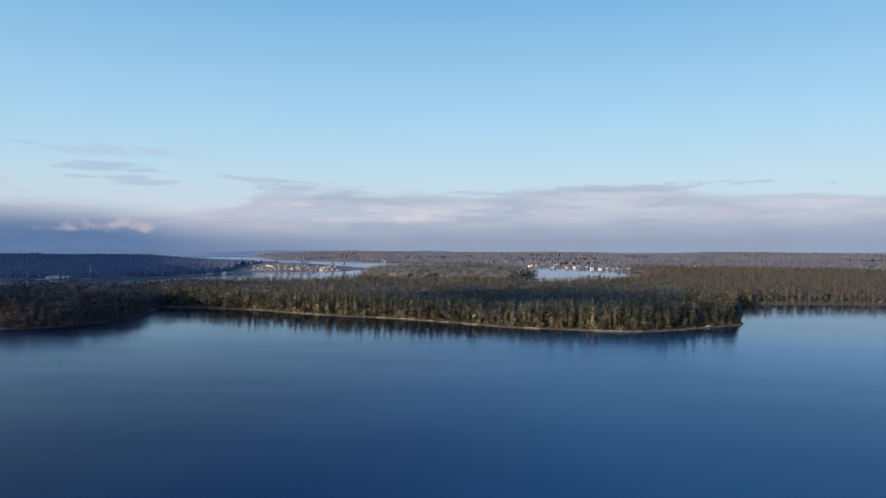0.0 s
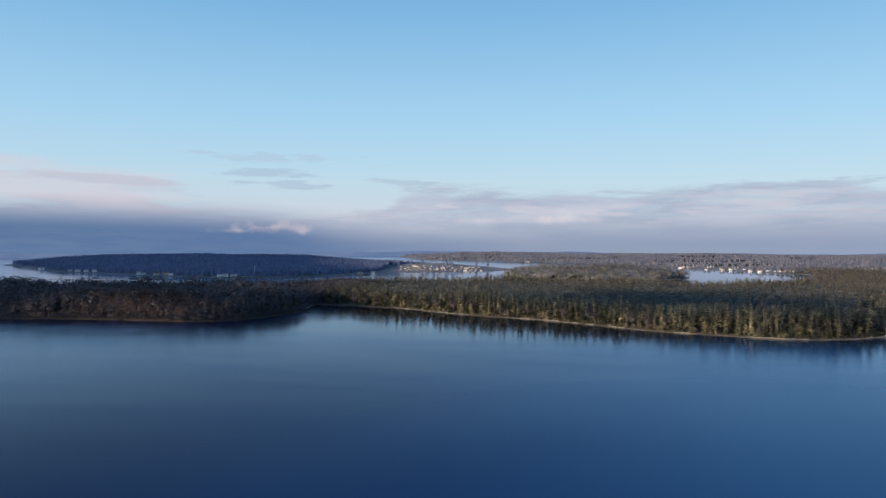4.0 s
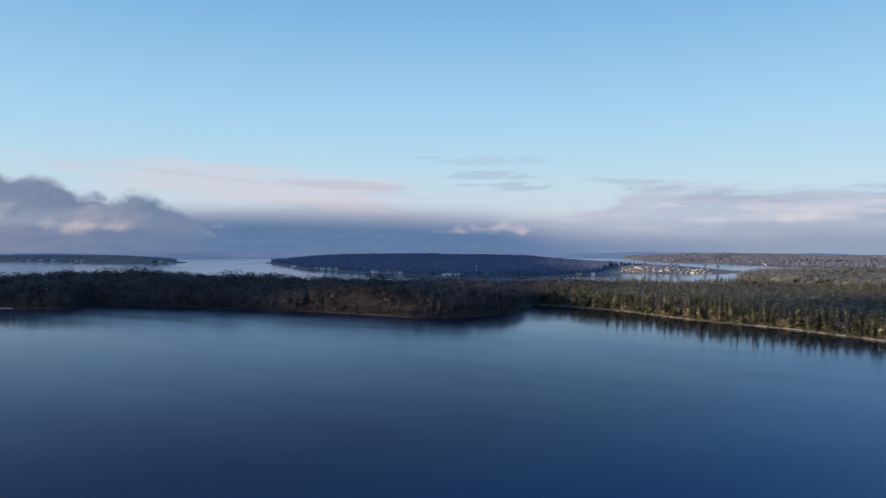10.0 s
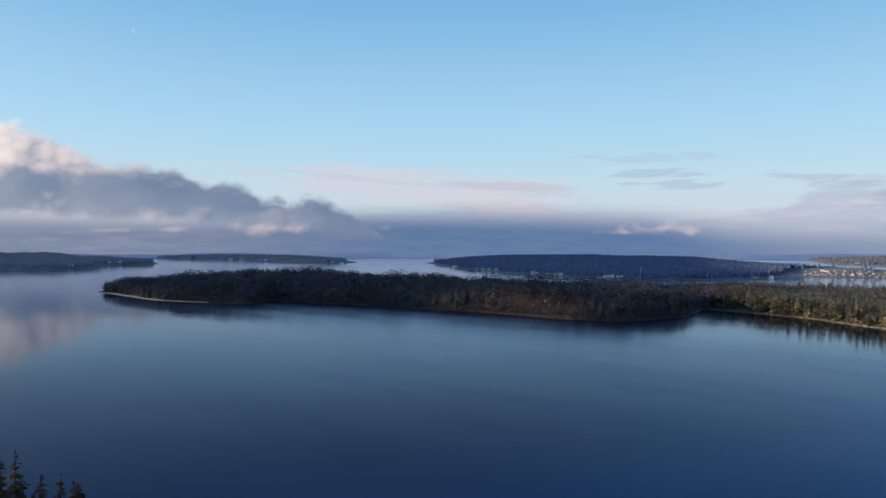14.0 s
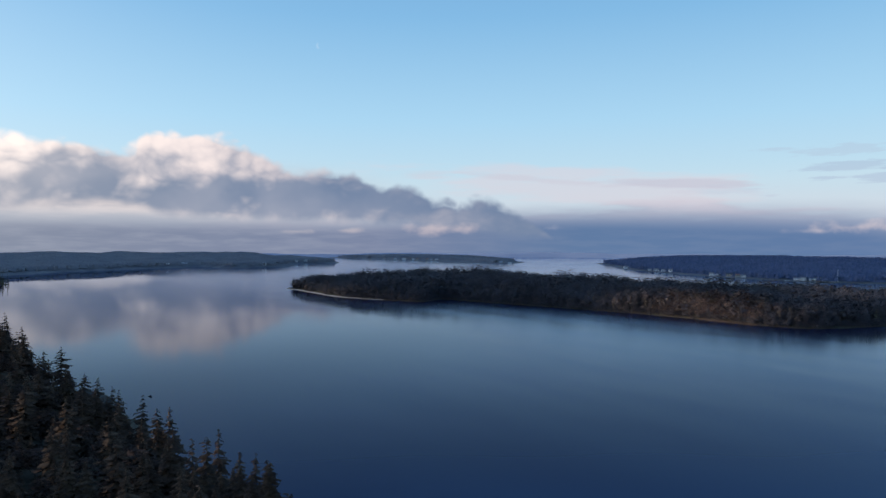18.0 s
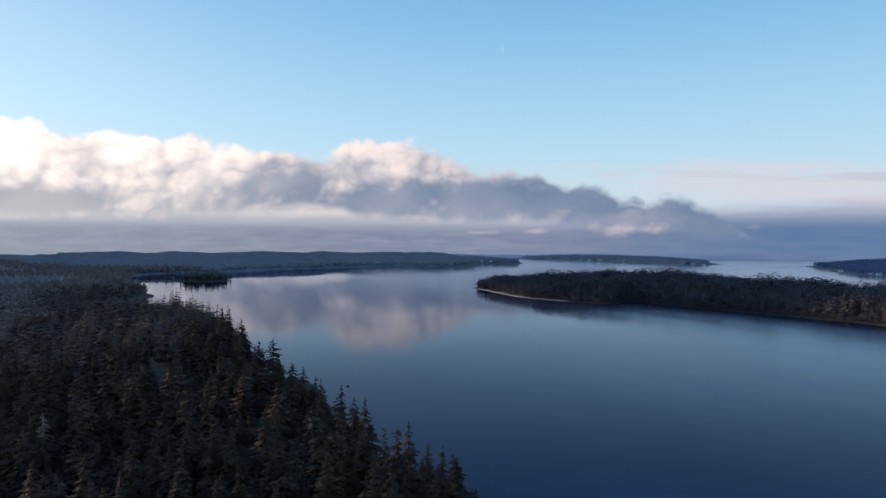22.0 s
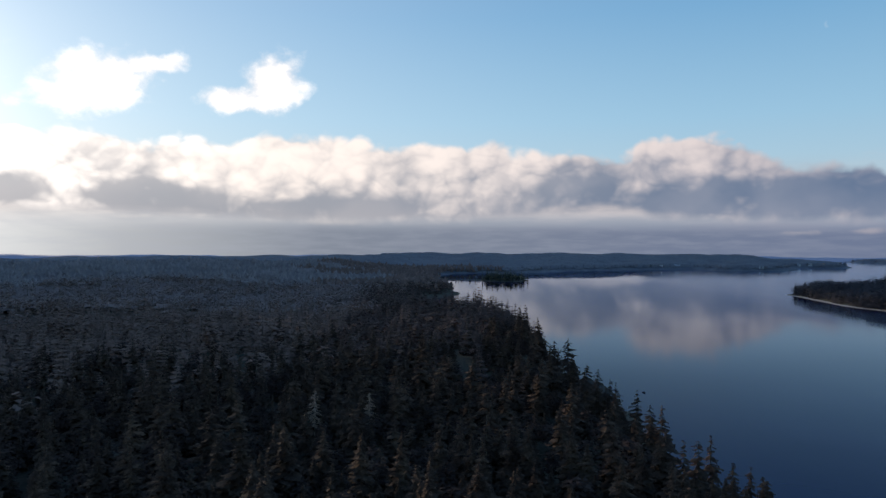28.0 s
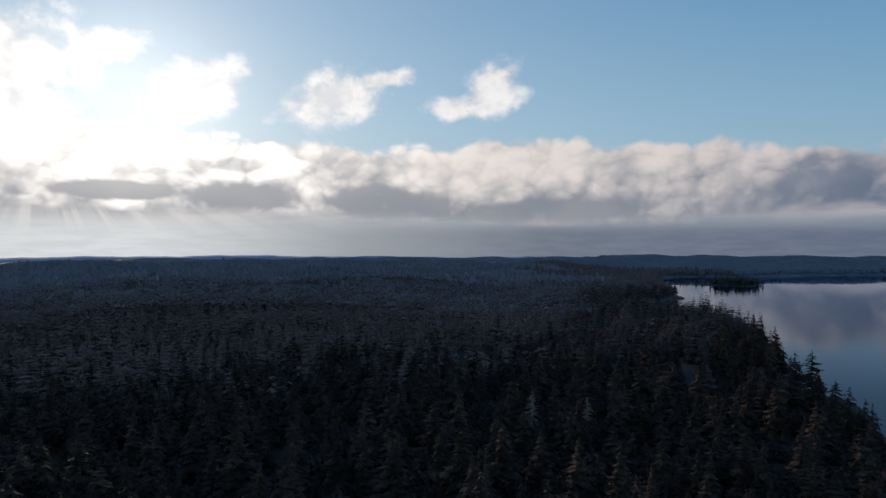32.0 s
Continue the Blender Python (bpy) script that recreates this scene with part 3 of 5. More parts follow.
def h_near(x, y, d):
    dd = np.hypot(x + 1900, y + 1500)
    far = rise(-x, 2100, 2600)
    return 2 * rise(d, -2, 5) + 8 * rise(d, 3, 45 - 25 * rise(-x, 350, 420)) + 12 * rise(-x, 355, 430) * rise(x, -900, -700) * rise(d, -1, 16) * (1 - 0.8 * rise(d, 60, 160)) + 18 * rise(1500 - dd, 0, 600) * rise(d, 20, 350) * (1 - far) + 20 * rise(d, 20, 400) * far \
        + (4.0 + 7.0 * rise(np.hypot(x, y), 350, 700)) * wave(x, y, 170, 0.6) * rise(d, 40, 200)


def h_islet(x, y, d):
    return 1.2 * rise(d, -2, 6) + 4 * rise(d, 6, 40)


LANDS = {}


def land(name, outline, height, cell, label, bounds=None):
    """One stretch of coast: a sheet of ground that dips under the water at its outline."""
    poly = smoothed(outline)
    lo, hi = poly.min(0) - 3 * cell, poly.max(0) + 3 * cell
    if bounds:
        lo, hi = np.maximum(lo, bounds[0]), np.minimum(hi, bounds[1])
    nx, ny = int((hi[0] - lo[0]) / cell) + 2, int((hi[1] - lo[1]) / cell) + 2
    gx, gy = np.meshgrid(lo[0] + np.arange(nx) * cell, lo[1] + np.arange(ny) * cell)
    x, y = gx.ravel(), gy.ravel()
    d = shore_distance(poly, x, y)
    z = np.where(d > -2, height(x, y, d), 0) + np.clip(d, -3 * cell, 0) * 0.12 - 0.25
    idx = np.arange(nx * ny).reshape(ny, nx)
    q = np.stack([idx[:-1, :-1], idx[:-1, 1:], idx[1:, 1:], idx[1:, :-1]], -1).reshape(-1, 4)
    q = q[(d[q] > -2.5 * cell).any(1)]
    used, inv = np.unique(q, return_inverse=True)
    me = mesh_from(name, np.stack([x, y, z], 1)[used], inv.reshape(-1, 4), [M_GROUND], smooth=True)
    ob = tagged(new(name, me), label, "ground", kind="structure")
    LANDS[name] = (poly, height)
    return ob


land("ground_peninsula", PENINSULA, h_peninsula, 14, "wooded brown forest floor with a pale narrow beach", ((-1450, 450), (2000, 2400)))
land("ground_mainland", MAINLAND, h_mainland, 45, "low hazy far shore with woods and houses")
land("ground_island", ISLAND, h_island, 18, "low wooded island ground in the channel")
land("ground_headland", HEADLAND, h_headland, 28, "dark wooded headland ground across the channel")
land("ground_west_point", WEST_POINT, h_west, 40, "far low point of land with houses on its shore")
land("ground_near_hill", NEAR_HILL, h_near, 22, "dark forest floor of the near wooded hill")
land("ground_islet", ISLET, h_islet, 8, "tiny wooded islet on a low spit")

# the water, one sheet out to the horizon
rings = [0, 150, 400, 800, 1500, 2600, 4200, 6500, 9000]
wv, wf, SEG = [(0, 0, 0)], [], 96
for r in rings[1:]:
    wv += [(r * math.cos(2 * math.pi * i / SEG), r * math.sin(2 * math.pi * i / SEG), 0) for i in range(SEG)]
for k in range(1, len(rings) - 1):
    for i in range(SEG):
        a, b = 1 + (k - 1) * SEG, 1 + k * SEG
        j = (i + 1) % SEG
        wf.append((a + i, b + i, b + j, a + j))
for i in range(0, SEG, 2):
    wf.append((0, 1 + i, 1 + i + 1, 1 + (i + 2) % SEG))
tagged(new("water", mesh_from("water", wv, wf, [M_WATER], smooth=True)), "calm deep blue bay water with faint wind streaks", "water", kind="structure")


# ---------------------------------------------------------------- unseen clouds added between the sun and the land
M_CLOUD = material("cloud_white", [(0.75, 0.75, 0.77), (0.85, 0.85, 0.86)], 0.002, 1.0)


def cloud(label, covers, lo, hi, cell, away):
    """An unseen, ragged, flat-bottomed cloud added to shade one stretch of land."""
    nx, ny = int((hi[0] - lo[0]) / cell) + 1, int((hi[1] - lo[1]) / cell) + 1
    gx, gy = np.meshgrid(lo[0] + np.arange(nx) * cell, lo[1] + np.arange(ny) * cell)
    x, y = gx.ravel(), gy.ravel()
    c = covers(x, y)
    shift = sun_way * away
    lump = 2 + 3 * np.clip(c, 0, 1) * (1 + wave(x, y, 90, 1.2))
    top = np.stack([x + shift.x, y + shift.y, shift.z + lump], 1)
    low = np.stack([x + shift.x, y + shift.y, shift.z - 0.3 * lump], 1)
    idx = np.arange(nx * ny).reshape(ny, nx)
    q = np.stack([idx[:-1, :-1], idx[:-1, 1:], idx[1:, 1:], idx[1:, :-1]], -1).reshape(-1, 4)
    q = q[(c[q] > 0).all(1)]
    F = np.concatenate([q, q[:, ::-1] + nx * ny])
    used, inv = np.unique(F, return_inverse=True)
    me = mesh_from("cloud", np.concatenate([top, low])[used], inv.reshape(-1, 4), [M_CLOUD], smooth=True)
    return tagged(new("shade_cloud", me), label, "cloud", kind="structure")


def spot(x, y, cx, cy, rx, ry):
    return 1 - np.hypot((x - cx) / rx, (y - cy) / ry)


def bearing(x, y):
    return np.degrees(np.arctan2(-x, y))


def wide_shade(x, y):
    edge = -255 - 0.28 * np.clip(y - 900, 0, 2000) + 60 * wave(x, y, 130, 5)
    c = np.minimum((edge - x) / 200, 1)
    c = np.where(y < 560, np.maximum(c, (20 + 60 * wave(x, y, 120) - x) / 200), c)
    c = np.minimum(c, (2650 - y) / 100)
    gaps = (0.58 - wave(x, y, 55, 2.2)) * 1.2
    c = np.where((np.hypot(x + 200, y + 60) < 420) & (bearing(x, y) < 98), np.minimum(c, gaps), c)
    for hole in ((-520, 758, 95, 62), (-1120, 525, 190, 26), (-420, 2310, 260, 260)):
        c = np.minimum(c, -spot(x, y, *hole) * 3)
    return c


cloud("broad unseen cloud sheet added to shade the western shores", wide_shade, (-4600, -2400), (420, 2700), 40, 9000)
cloud("small ragged unseen cloud added to shade the middle of the peninsula", lambda x, y: np.maximum(spot(x, y, 185, 1010, 230, 150), spot(x, y, 330, 800, 62, 95)) + 0.2 * wave(x, y, 60), (-250, 600), (800, 1300), 12, 9000)

# ---------------------------------------------------------------- trees
def conifer_shape(seed, whorls, branches, detail, spread=0.15, bare=0.12):
    """A fir one metre high: trunk and whorls of drooping boughs. Returns verts, triangles, slot (0 needles, 1 bark)."""
    rng = random.Random(seed)
    v, f, s = [], [], []

    def tri(a, b, c, slot):
        k = len(v)
        v.extend((a, b, c))
        f.append((k, k + 1, k + 2))
        s.append(slot)

    sides = 5 if detail > 1 else 3
    r0 = 0.012
    lean = rng.uniform(-0.01, 0.01)
    k = len(v)
    for i in range(sides):
        a = 2 * math.pi * i / sides
        v.append((r0 * math.cos(a), r0 * math.sin(a), 0))
    for i in range(sides):
        a = 2 * math.pi * i / sides
        v.append((lean + r0 * 0.15 * math.cos(a), r0 * 0.15 * math.sin(a), 0.97))
    for i in range(sides):
        j = (i + 1) % sides
        f.extend(((k + i, k + j, k + sides + j), (k + i, k + sides + j, k + sides + i)))
        s.extend((1, 1))
    gap = rng.uniform(0, 6.28)
    for w in range(whorls):
        q = (w + rng.uniform(-0.3, 0.3)) / whorls
        q = min(max(q, 0), 0.985)
        h = bare + (1 - bare) * q ** 0.92
        R = spread * (1 - q) ** (0.95 if detail > 1 else 0.8) * (0.75 + 0.25 * min(1, q * 6)) + 0.012
        turn = rng.uniform(0, 6.28)
        thin = rng.uniform(0.7, 1.12)
        for b in range(branches):
            a = turn + 2 * math.pi * (b + rng.uniform(-0.3, 0.3)) / branches
            L = R * rng.uniform(0.6, 1.2) * (1 - 0.18 * math.cos(a - gap))
            droop = rng.uniform(0.25, 0.6) * (1.15 - q * 0.9)
            ca, sa = math.cos(a), math.sin(a)
            if detail > 1:
                if rng.random() < 0.08:
                    continue
                h = bare + (1 - bare) * min(0.985, max(0, q + rng.uniform(-1.6, 1.6) / whorls)) ** 0.92
                L *= thin
            x0 = lean * h
            root = (x0, 0, h + 0.012)
            mid = (x0 + ca * L * 0.55, sa * L * 0.55, h - droop * L * 0.45)
            tip = (x0 + ca * L, sa * L, h - droop * L * rng.uniform(0.9, 1.2))
            wd = L * rng.uniform(0.30, 0.46) * (0.9 if detail > 1 else 1.0) + 0.004
            lft = (mid[0] - sa * wd, mid[1] + ca * wd, mid[2] - 0.25 * wd)
            rgt = (mid[0] + sa * wd, mid[1] - ca * wd, mid[2] - 0.25 * wd)
            if detail == 0:
                tri(root, lft, rgt, 0)
                tri(lft, tip, rgt, 0)
                continue
            tri(root, lft, tip, 0)
            tri(root, tip, rgt, 0)
            if detail > 1:
                # hanging sprays along the bough
                for g in (0.4, 0.7, 0.95):
                    p = tuple(root[i] + (tip[i] - root[i]) * g for i in range(3))
                    o = wd * rng.uniform(0.7, 1.4)
                    sd = rng.choice((-1, 1))
                    tri((p[0] - ca * wd * 0.5, p[1] - sa * wd * 0.5, p[2]), (p[0] + ca * wd * 0.3, p[1] + sa * wd * 0.3, p[2]),
                        (p[0] - sa * o * sd * 0.8, p[1] + ca * o * sd * 0.8, p[2] - o * 0.6), 0)
    return np.array(v, np.float32), np.array(f, np.int32), np.array(s, np.int32)


def alder_shape(seed, limbs=14, twigs=4):
    """A bare broadleaf one metre high: forked trunk, rising limbs and fans of twigs. Slot 2 is the twigs."""
    rng = random.Random(seed)
    v, f, s = [], [], []

    def blade(p, q, w, slot):
        p, q = Vector(p), Vector(q)
        side = (q - p).cross(Vector((rng.uniform(-1, 1), rng.uniform(-1, 1), 0.3))).normalized() * w
        k = len(v)
        v.extend((tuple(p - side), tuple(p + side), tuple(q)))
        f.append((k, k + 1, k + 2))
        s.append(slot)

    lean = (rng.uniform(-0.06, 0.06), rng.uniform(-0.06, 0.06))
    for i in range(3):
        a = i * 2.1
        blade((0.006 * math.cos(a), 0.006 * math.sin(a), 0), (lean[0], lean[1], 0.92), 0.011, 2)
    for i in range(limbs):
        h = rng.uniform(0.28, 0.85)
        a, L = rng.uniform(0, 6.28), rng.uniform(0.12, 0.26) * (1.15 - h * 0.6)
        p = (lean[0] * h, lean[1] * h, h)
        q = (p[0] + math.cos(a) * L * 0.75, p[1] + math.sin(a) * L * 0.75, h + L * rng.uniform(0.5, 1.0))
        blade(p, q, 0.006, 2)
        for t in range(twigs):
            g = rng.uniform(0.4, 1.0)
            c = tuple(p[i2] + (q[i2] - p[i2]) * g for i2 in range(3))
            b = rng.uniform(0, 6.28)
            l = rng.uniform(0.05, 0.11)
            blade(c, (c[0] + math.cos(b) * l, c[1] + math.sin(b) * l, c[2] + l * rng.uniform(0.2, 1.0)), 0.010, 2)
    return np.array(v, np.float32), np.array(f, np.int32), np.array(s, np.int32)


def broadleaf_shape(seed, clumps=100, leaf=0.060):
    """A rounded winter crown one metre high: trunk and a cloud of twig clumps. Slot 0 is the clumps, 2 the trunk."""
    rng = random.Random(seed)
    v, f, s = [(-0.012, -0.008, 0), (0.012, -0.008, 0), (0, 0.01, 0), (0.01, 0.0, 0.75)], [(0, 1, 3), (1, 2, 3), (2, 0, 3)], [2, 2, 2]
    for i in range(clumps):
        a, u_ = rng.uniform(0, 6.28), rng.uniform(-0.85, 1)
        q = math.sqrt(1 - u_ * u_) * rng.uniform(0.3, 1.05)
        c = Vector((math.cos(a) * q * 0.25, math.sin(a) * q * 0.25, 0.60 + u_ * 0.37 * rng.uniform(0.6, 1.03)))
        out_ = Vector((math.cos(a) * q, math.sin(a) * q, u_ + 0.5)).normalized()
        side = out_.cross(Vector((rng.uniform(-1, 1), rng.uniform(-1, 1), rng.uniform(-1, 1)))).normalized()
        up = out_.cross(side)
        r = rng.uniform(0.44, 1.0) * leaf
        k = len(v)
        v.extend((tuple(c + side * r), tuple(c - side * r * 0.8 + up * r * 0.6), tuple(c - up * r + out_ * r * 0.5)))
        f.append((k, k + 1, k + 2))
        s.append(0)
    return np.array(v, np.float32), np.array(f, np.int32), np.array(s, np.int32)


def tuft_shape(seed):
    """A distant tree top: a rough cone of two tiers."""
    rng = random.Random(seed)
    v, f = [], []
    for z0, z1, r in ((0.12, 0.75, 0.20), (0.5, 1.0, 0.13)):
        k = len(v)
        n = 4
        for i in range(n):
            a = 2 * math.pi * (i + rng.uniform(-0.3, 0.3)) / n
            q = r * rng.uniform(0.7, 1.3)
            v.append((q * math.cos(a), q * math.sin(a), z0 + rng.uniform(-0.06, 0.06)))
        v.append((rng.uniform(-0.03, 0.03), rng.uniform(-0.03, 0.03), z1))
        f += [(k + i, k + (i + 1) % n, k + n) for i in range(n)]
    return np.array(v, np.float32), np.array(f, np.int32), np.zeros(len(f), np.int32)


def planted(shapes, x, y, z, size, rng, slim=(0.85, 1.2)):
    """Joins one tree a place, of shapes taken by turns. Returns verts, triangles, slots."""
    kind = rng.integers(0, len(shapes), len(x))
    V, F, S, base = [], [], [], 0
    for k, (sv, sf, ss_) in enumerate(shapes):
        m = np.where(kind == k)[0]
        if not len(m):
            continue
        a = rng.uniform(0, 6.283, len(m))
        wdt = size[m] * rng.uniform(*slim, len(m))
        c, sn = np.cos(a) * wdt, np.sin(a) * wdt
        vx = x[m, None] + c[:, None] * sv[None, :, 0] - sn[:, None] * sv[None, :, 1]
        vy = y[m, None] + sn[:, None] * sv[None, :, 0] + c[:, None] * sv[None, :, 1]
        vz = z[m, None] + size[m, None] * sv[None, :, 2]
        V.append(np.stack([vx, vy, vz], -1).reshape(-1, 3))
        F.append((sf[None] + (np.arange(len(m)) * len(sv))[:, None, None] + base).reshape(-1, 3))
        S.append(np.tile(ss_, len(m)))
        base += len(m) * len(sv)
    return np.concatenate(V), np.concatenate(F), np.concatenate(S)


def places(ground, step, seed, lo, hi, inset=4.0, keep=None):
    """Uneven grid of tree places on one land: x, y, z, metres from the shore."""
    poly, height = LANDS[ground]
    rng = np.random.default_rng(seed)
    gx, gy = np.meshgrid(np.arange(lo[0], hi[0], step), np.arange(lo[1], hi[1], step))
    x = gx.ravel() + rng.uniform(-0.48, 0.48, gx.size) * step
    y = gy.ravel() + rng.uniform(-0.48, 0.48, gx.size) * step
    if keep is not None:
        k = keep(x, y)
        x, y = x[k], y[k]
    d = shore_distance(poly, x, y)
    k = d > inset + rng.uniform(0, step * 0.5, len(d))
    x, y, d = x[k], y[k], d[k]
    return x, y, height(x, y, d) - 0.4, d, rng


def wedge(a0, a1, r0, r1):
    def test(x, y):
        a, r = bearing(x, y) % 360, np.hypot(x, y)
        a = np.where(a > 250, a - 360, a)
        return (a > a0) & (a < a1) & (r > r0) & (r < r1)
    return test


TREES = [M_FIR, M_BARK, M_ALDER]
NEAR_TREES = [M_DARK_FIR, M_BARK, M_ALDER]
BROWN_TREES = [M_BROWN_WOOD, M_BARK, M_ALDER]
HAZE_TREES = [M_HAZE_WOOD, M_BARK, M_ALDER]
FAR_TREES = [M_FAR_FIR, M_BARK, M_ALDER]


def scattered(x, y, r0, r1):
    """A share of places that grows from none at r0 to all at r1."""
    h = np.sin(x * 12.9898 + y * 78.233) * 43758.5453
    return h - np.floor(h) < rise(np.hypot(x, y) + 40 * wave(x, y, 60, 2.0), r0, r1)


def forest(label, group, V, F, S, mats, smooth=False):
    ob = new("forest", mesh_from("forest", V, F, mats, S, smooth))
    return tagged(ob, label, "forest", group, "stuff")


def canopy(ground, lift, cell, mat, label, lo, hi, keep=None, inset=10.0, seed=0):
    """The closed roof of a wood: an uneven sheet of tree crowns, from which single tops rise."""
    poly, height = LANDS[ground]
    rng = np.random.default_rng(seed)
    nx, ny = int((hi[0] - lo[0]) / cell) + 1, int((hi[1] - lo[1]) / cell) + 1
    gx, gy = np.meshgrid(lo[0] + np.arange(nx) * cell, lo[1] + np.arange(ny) * cell)
    x = gx.ravel() + rng.uniform(-0.35, 0.35, gx.size) * cell
    y = gy.ravel() + rng.uniform(-0.35, 0.35, gx.size) * cell
    d = shore_distance(poly, x, y)
    ok = d > inset
    if keep is not None:
        ok &= keep(x, y)
    z = height(x, y, d) + lift * (0.55 + 0.45 * rise(d, inset, inset + 40)) * (0.9 + 0.14 * wave(x, y, 70, 3.3)) + rng.uniform(-0.22, 0.22, len(x)) * lift
    z = np.where(d < inset + 1.3 * cell, height(x, y, d) - 0.2, z)
    idx = np.arange(nx * ny).reshape(ny, nx)
    q = np.stack([idx[:-1, :-1], idx[:-1, 1:], idx[1:, 1:], idx[1:, :-1]], -1).reshape(-1, 4)
    q = q[ok[q].all(1)]
    F = np.concatenate([q[:, (0, 1, 2)], q[:, (0, 2, 3)]])
    used, inv = np.unique(F, return_inverse=True)
    ob = new("forest", mesh_from("forest", np.stack([x, y, z], 1)[used], inv.reshape(-1, 3), [mat], smooth=True))
    return tagged(ob, label, "forest", "woods", "stuff")


FIRS_MID = [conifer_shape(40 + i, 13, 5, 1, 0.17 + 0.025 * (i % 3), 0.05) for i in range(7)]
FIRS_SLOPE = [conifer_shape(180 + i, 10, 5, 1, 0.18 + 0.02 * (i % 3), 0.05) for i in range(6)]
FIRS_DEEP = [conifer_shape(160 + i, 6, 4, 0, 0.16 + 0.02 * (i % 3), 0.04) for i in range(6)]
FIRS_FAR = [conifer_shape(60 + i, 5, 4, 0, 0.25, 0.04) for i in range(5)]
BROADLEAVES = [broadleaf_shape(120 + i) for i in range(5)]
BROAD_FAR = [broadleaf_shape(130 + i, 52, 0.082) for i in range(4)]
ALDERS = [alder_shape(80 + i, 12, 3) for i in range(4)]
TUFTS = [tuft_shape(90 + i) for i in range(6)]
FIRS_NEAR = [conifer_shape(10 + i, 36, 6, 2, 0.185 + 0.035 * (i % 3), 0.06) for i in range(7)]
FIRS_SECOND = [conifer_shape(30 + i, 24, 5, 2, 0.185 + 0.035 * (i % 3), 0.06) for i in range(7)]
BUSHY = [broadleaf_shape(140 + i, 230, 0.052) for i in range(5)]


def size_of(x, y, rng, lo, hi):
    patch = 0.5 + 0.5 * wave(x, y, 70, 3.3)
    return lo + (hi - lo) * np.clip(0.55 * patch + rng.uniform(0, 0.45, len(x)), 0, 1)


# the closed canopies
canopy("ground_peninsula", 12, 6.0, M_DEEP_FIR, "closed olive canopy of the peninsula woods", (-380, 700), (460, 1480), wedge(-36, 24, 500, 1480), 40, 1)
canopy("ground_peninsula", 12, 6.0, M_BROWN_WOOD, "closed dark canopy of the foreland woods", (-1400, 480), (-376, 1480), wedge(14, 72, 500, 1700), 14, 2)
canopy("ground_island", 11, 9.0, M_ISLE, "closed canopy of the island woods, greyed with haze", (-300, 1700), (300, 2100), None, 10, 3)
canopy("ground_headland", 12, 11.0, M_FAR_FIR, "closed canopy of the headland woods, blued with haze", (-2400, 1600), (-250, 2750), lambda a, b: (a < -650) | (b > 2490), 36, 4)
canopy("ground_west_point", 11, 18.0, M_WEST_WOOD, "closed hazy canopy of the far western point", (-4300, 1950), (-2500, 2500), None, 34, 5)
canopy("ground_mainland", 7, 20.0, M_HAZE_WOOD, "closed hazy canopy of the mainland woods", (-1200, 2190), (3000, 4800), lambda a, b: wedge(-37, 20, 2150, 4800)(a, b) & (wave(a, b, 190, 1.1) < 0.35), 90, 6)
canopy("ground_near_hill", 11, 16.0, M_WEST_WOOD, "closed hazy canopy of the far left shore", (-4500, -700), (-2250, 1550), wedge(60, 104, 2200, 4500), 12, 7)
canopy("ground_near_hill", 9, 9.0, M_HILL_TOP, "closed haze-paled canopy along the top of the near hill", (-2350, -2350), (0, 0), wedge(98, 152, 1250, 2350), 12, 8)
canopy("ground_near_hill", 7, 7.0, M_HILL_FIR, "closed haze-paled canopy over the near hill", (-1330, -1330), (0, 0), lambda a, b: wedge(98, 152, 720, 1330)(a, b) & (np.hypot(a, b) + 60 * wave(a, b, 60, 2.0) > 800), 12, 9)
# peninsula and foreland
x, y, z, d, rng = places("ground_peninsula", 7.0, 1, (-1400, 480), (460, 1480), 5, wedge(-36, 72, 500, 1480))
bare = (d < 30) & (rng.uniform(0, 1, len(x)) < 0.3) | (rng.uniform(0, 1, len(x)) < np.where(x < -390, 0.08, 0.05))
front = (d < 75) & ~bare & ~((np.hypot((x + 525) / 82, (y - 738) / 55) < 1) & (rng.uniform(0, 1, len(x)) < 0.6))
deep = ~bare & (d >= 75) & (rng.uniform(0, 1, len(x)) < 0.62)
sz = size_of(x, y, rng, 13, 31)
west = x < -380
forest("fir woods on the peninsula, sunlit olive green with darker hollows", "woods",
       *planted(FIRS_MID, x[front & ~west], y[front & ~west], z[front & ~west], sz[front & ~west], rng, (1.0, 1.5)), TREES)
forest("dense fir canopy in the middle of the peninsula", "woods",
       *planted(FIRS_DEEP, x[deep & ~west], y[deep & ~west], z[deep & ~west], sz[deep & ~west] + np.where(rng.uniform(0, 1, (deep & ~west).sum()) < 0.15, 4, -2), rng, (1.2, 1.8)), [M_DEEP_FIR, M_BARK, M_ALDER])
forest("shaded brown and dark green woods of the foreland", "woods",
       *planted(FIRS_MID[:5] + BROADLEAVES[:3], x[front & west], y[front & west], z[front & west], sz[front & west] * 0.95, rng, (1.2, 1.7)), BROWN_TREES)
forest("dark winter woods on the back of the foreland", "woods",
       *planted(FIRS_DEEP[:3] + BROAD_FAR[:3], x[deep & west], y[deep & west], z[deep & west], sz[deep & west] + np.where(rng.uniform(0, 1, (deep & west).sum()) < 0.12, 4, -2), rng, (1.4, 2.0)), BROWN_TREES)
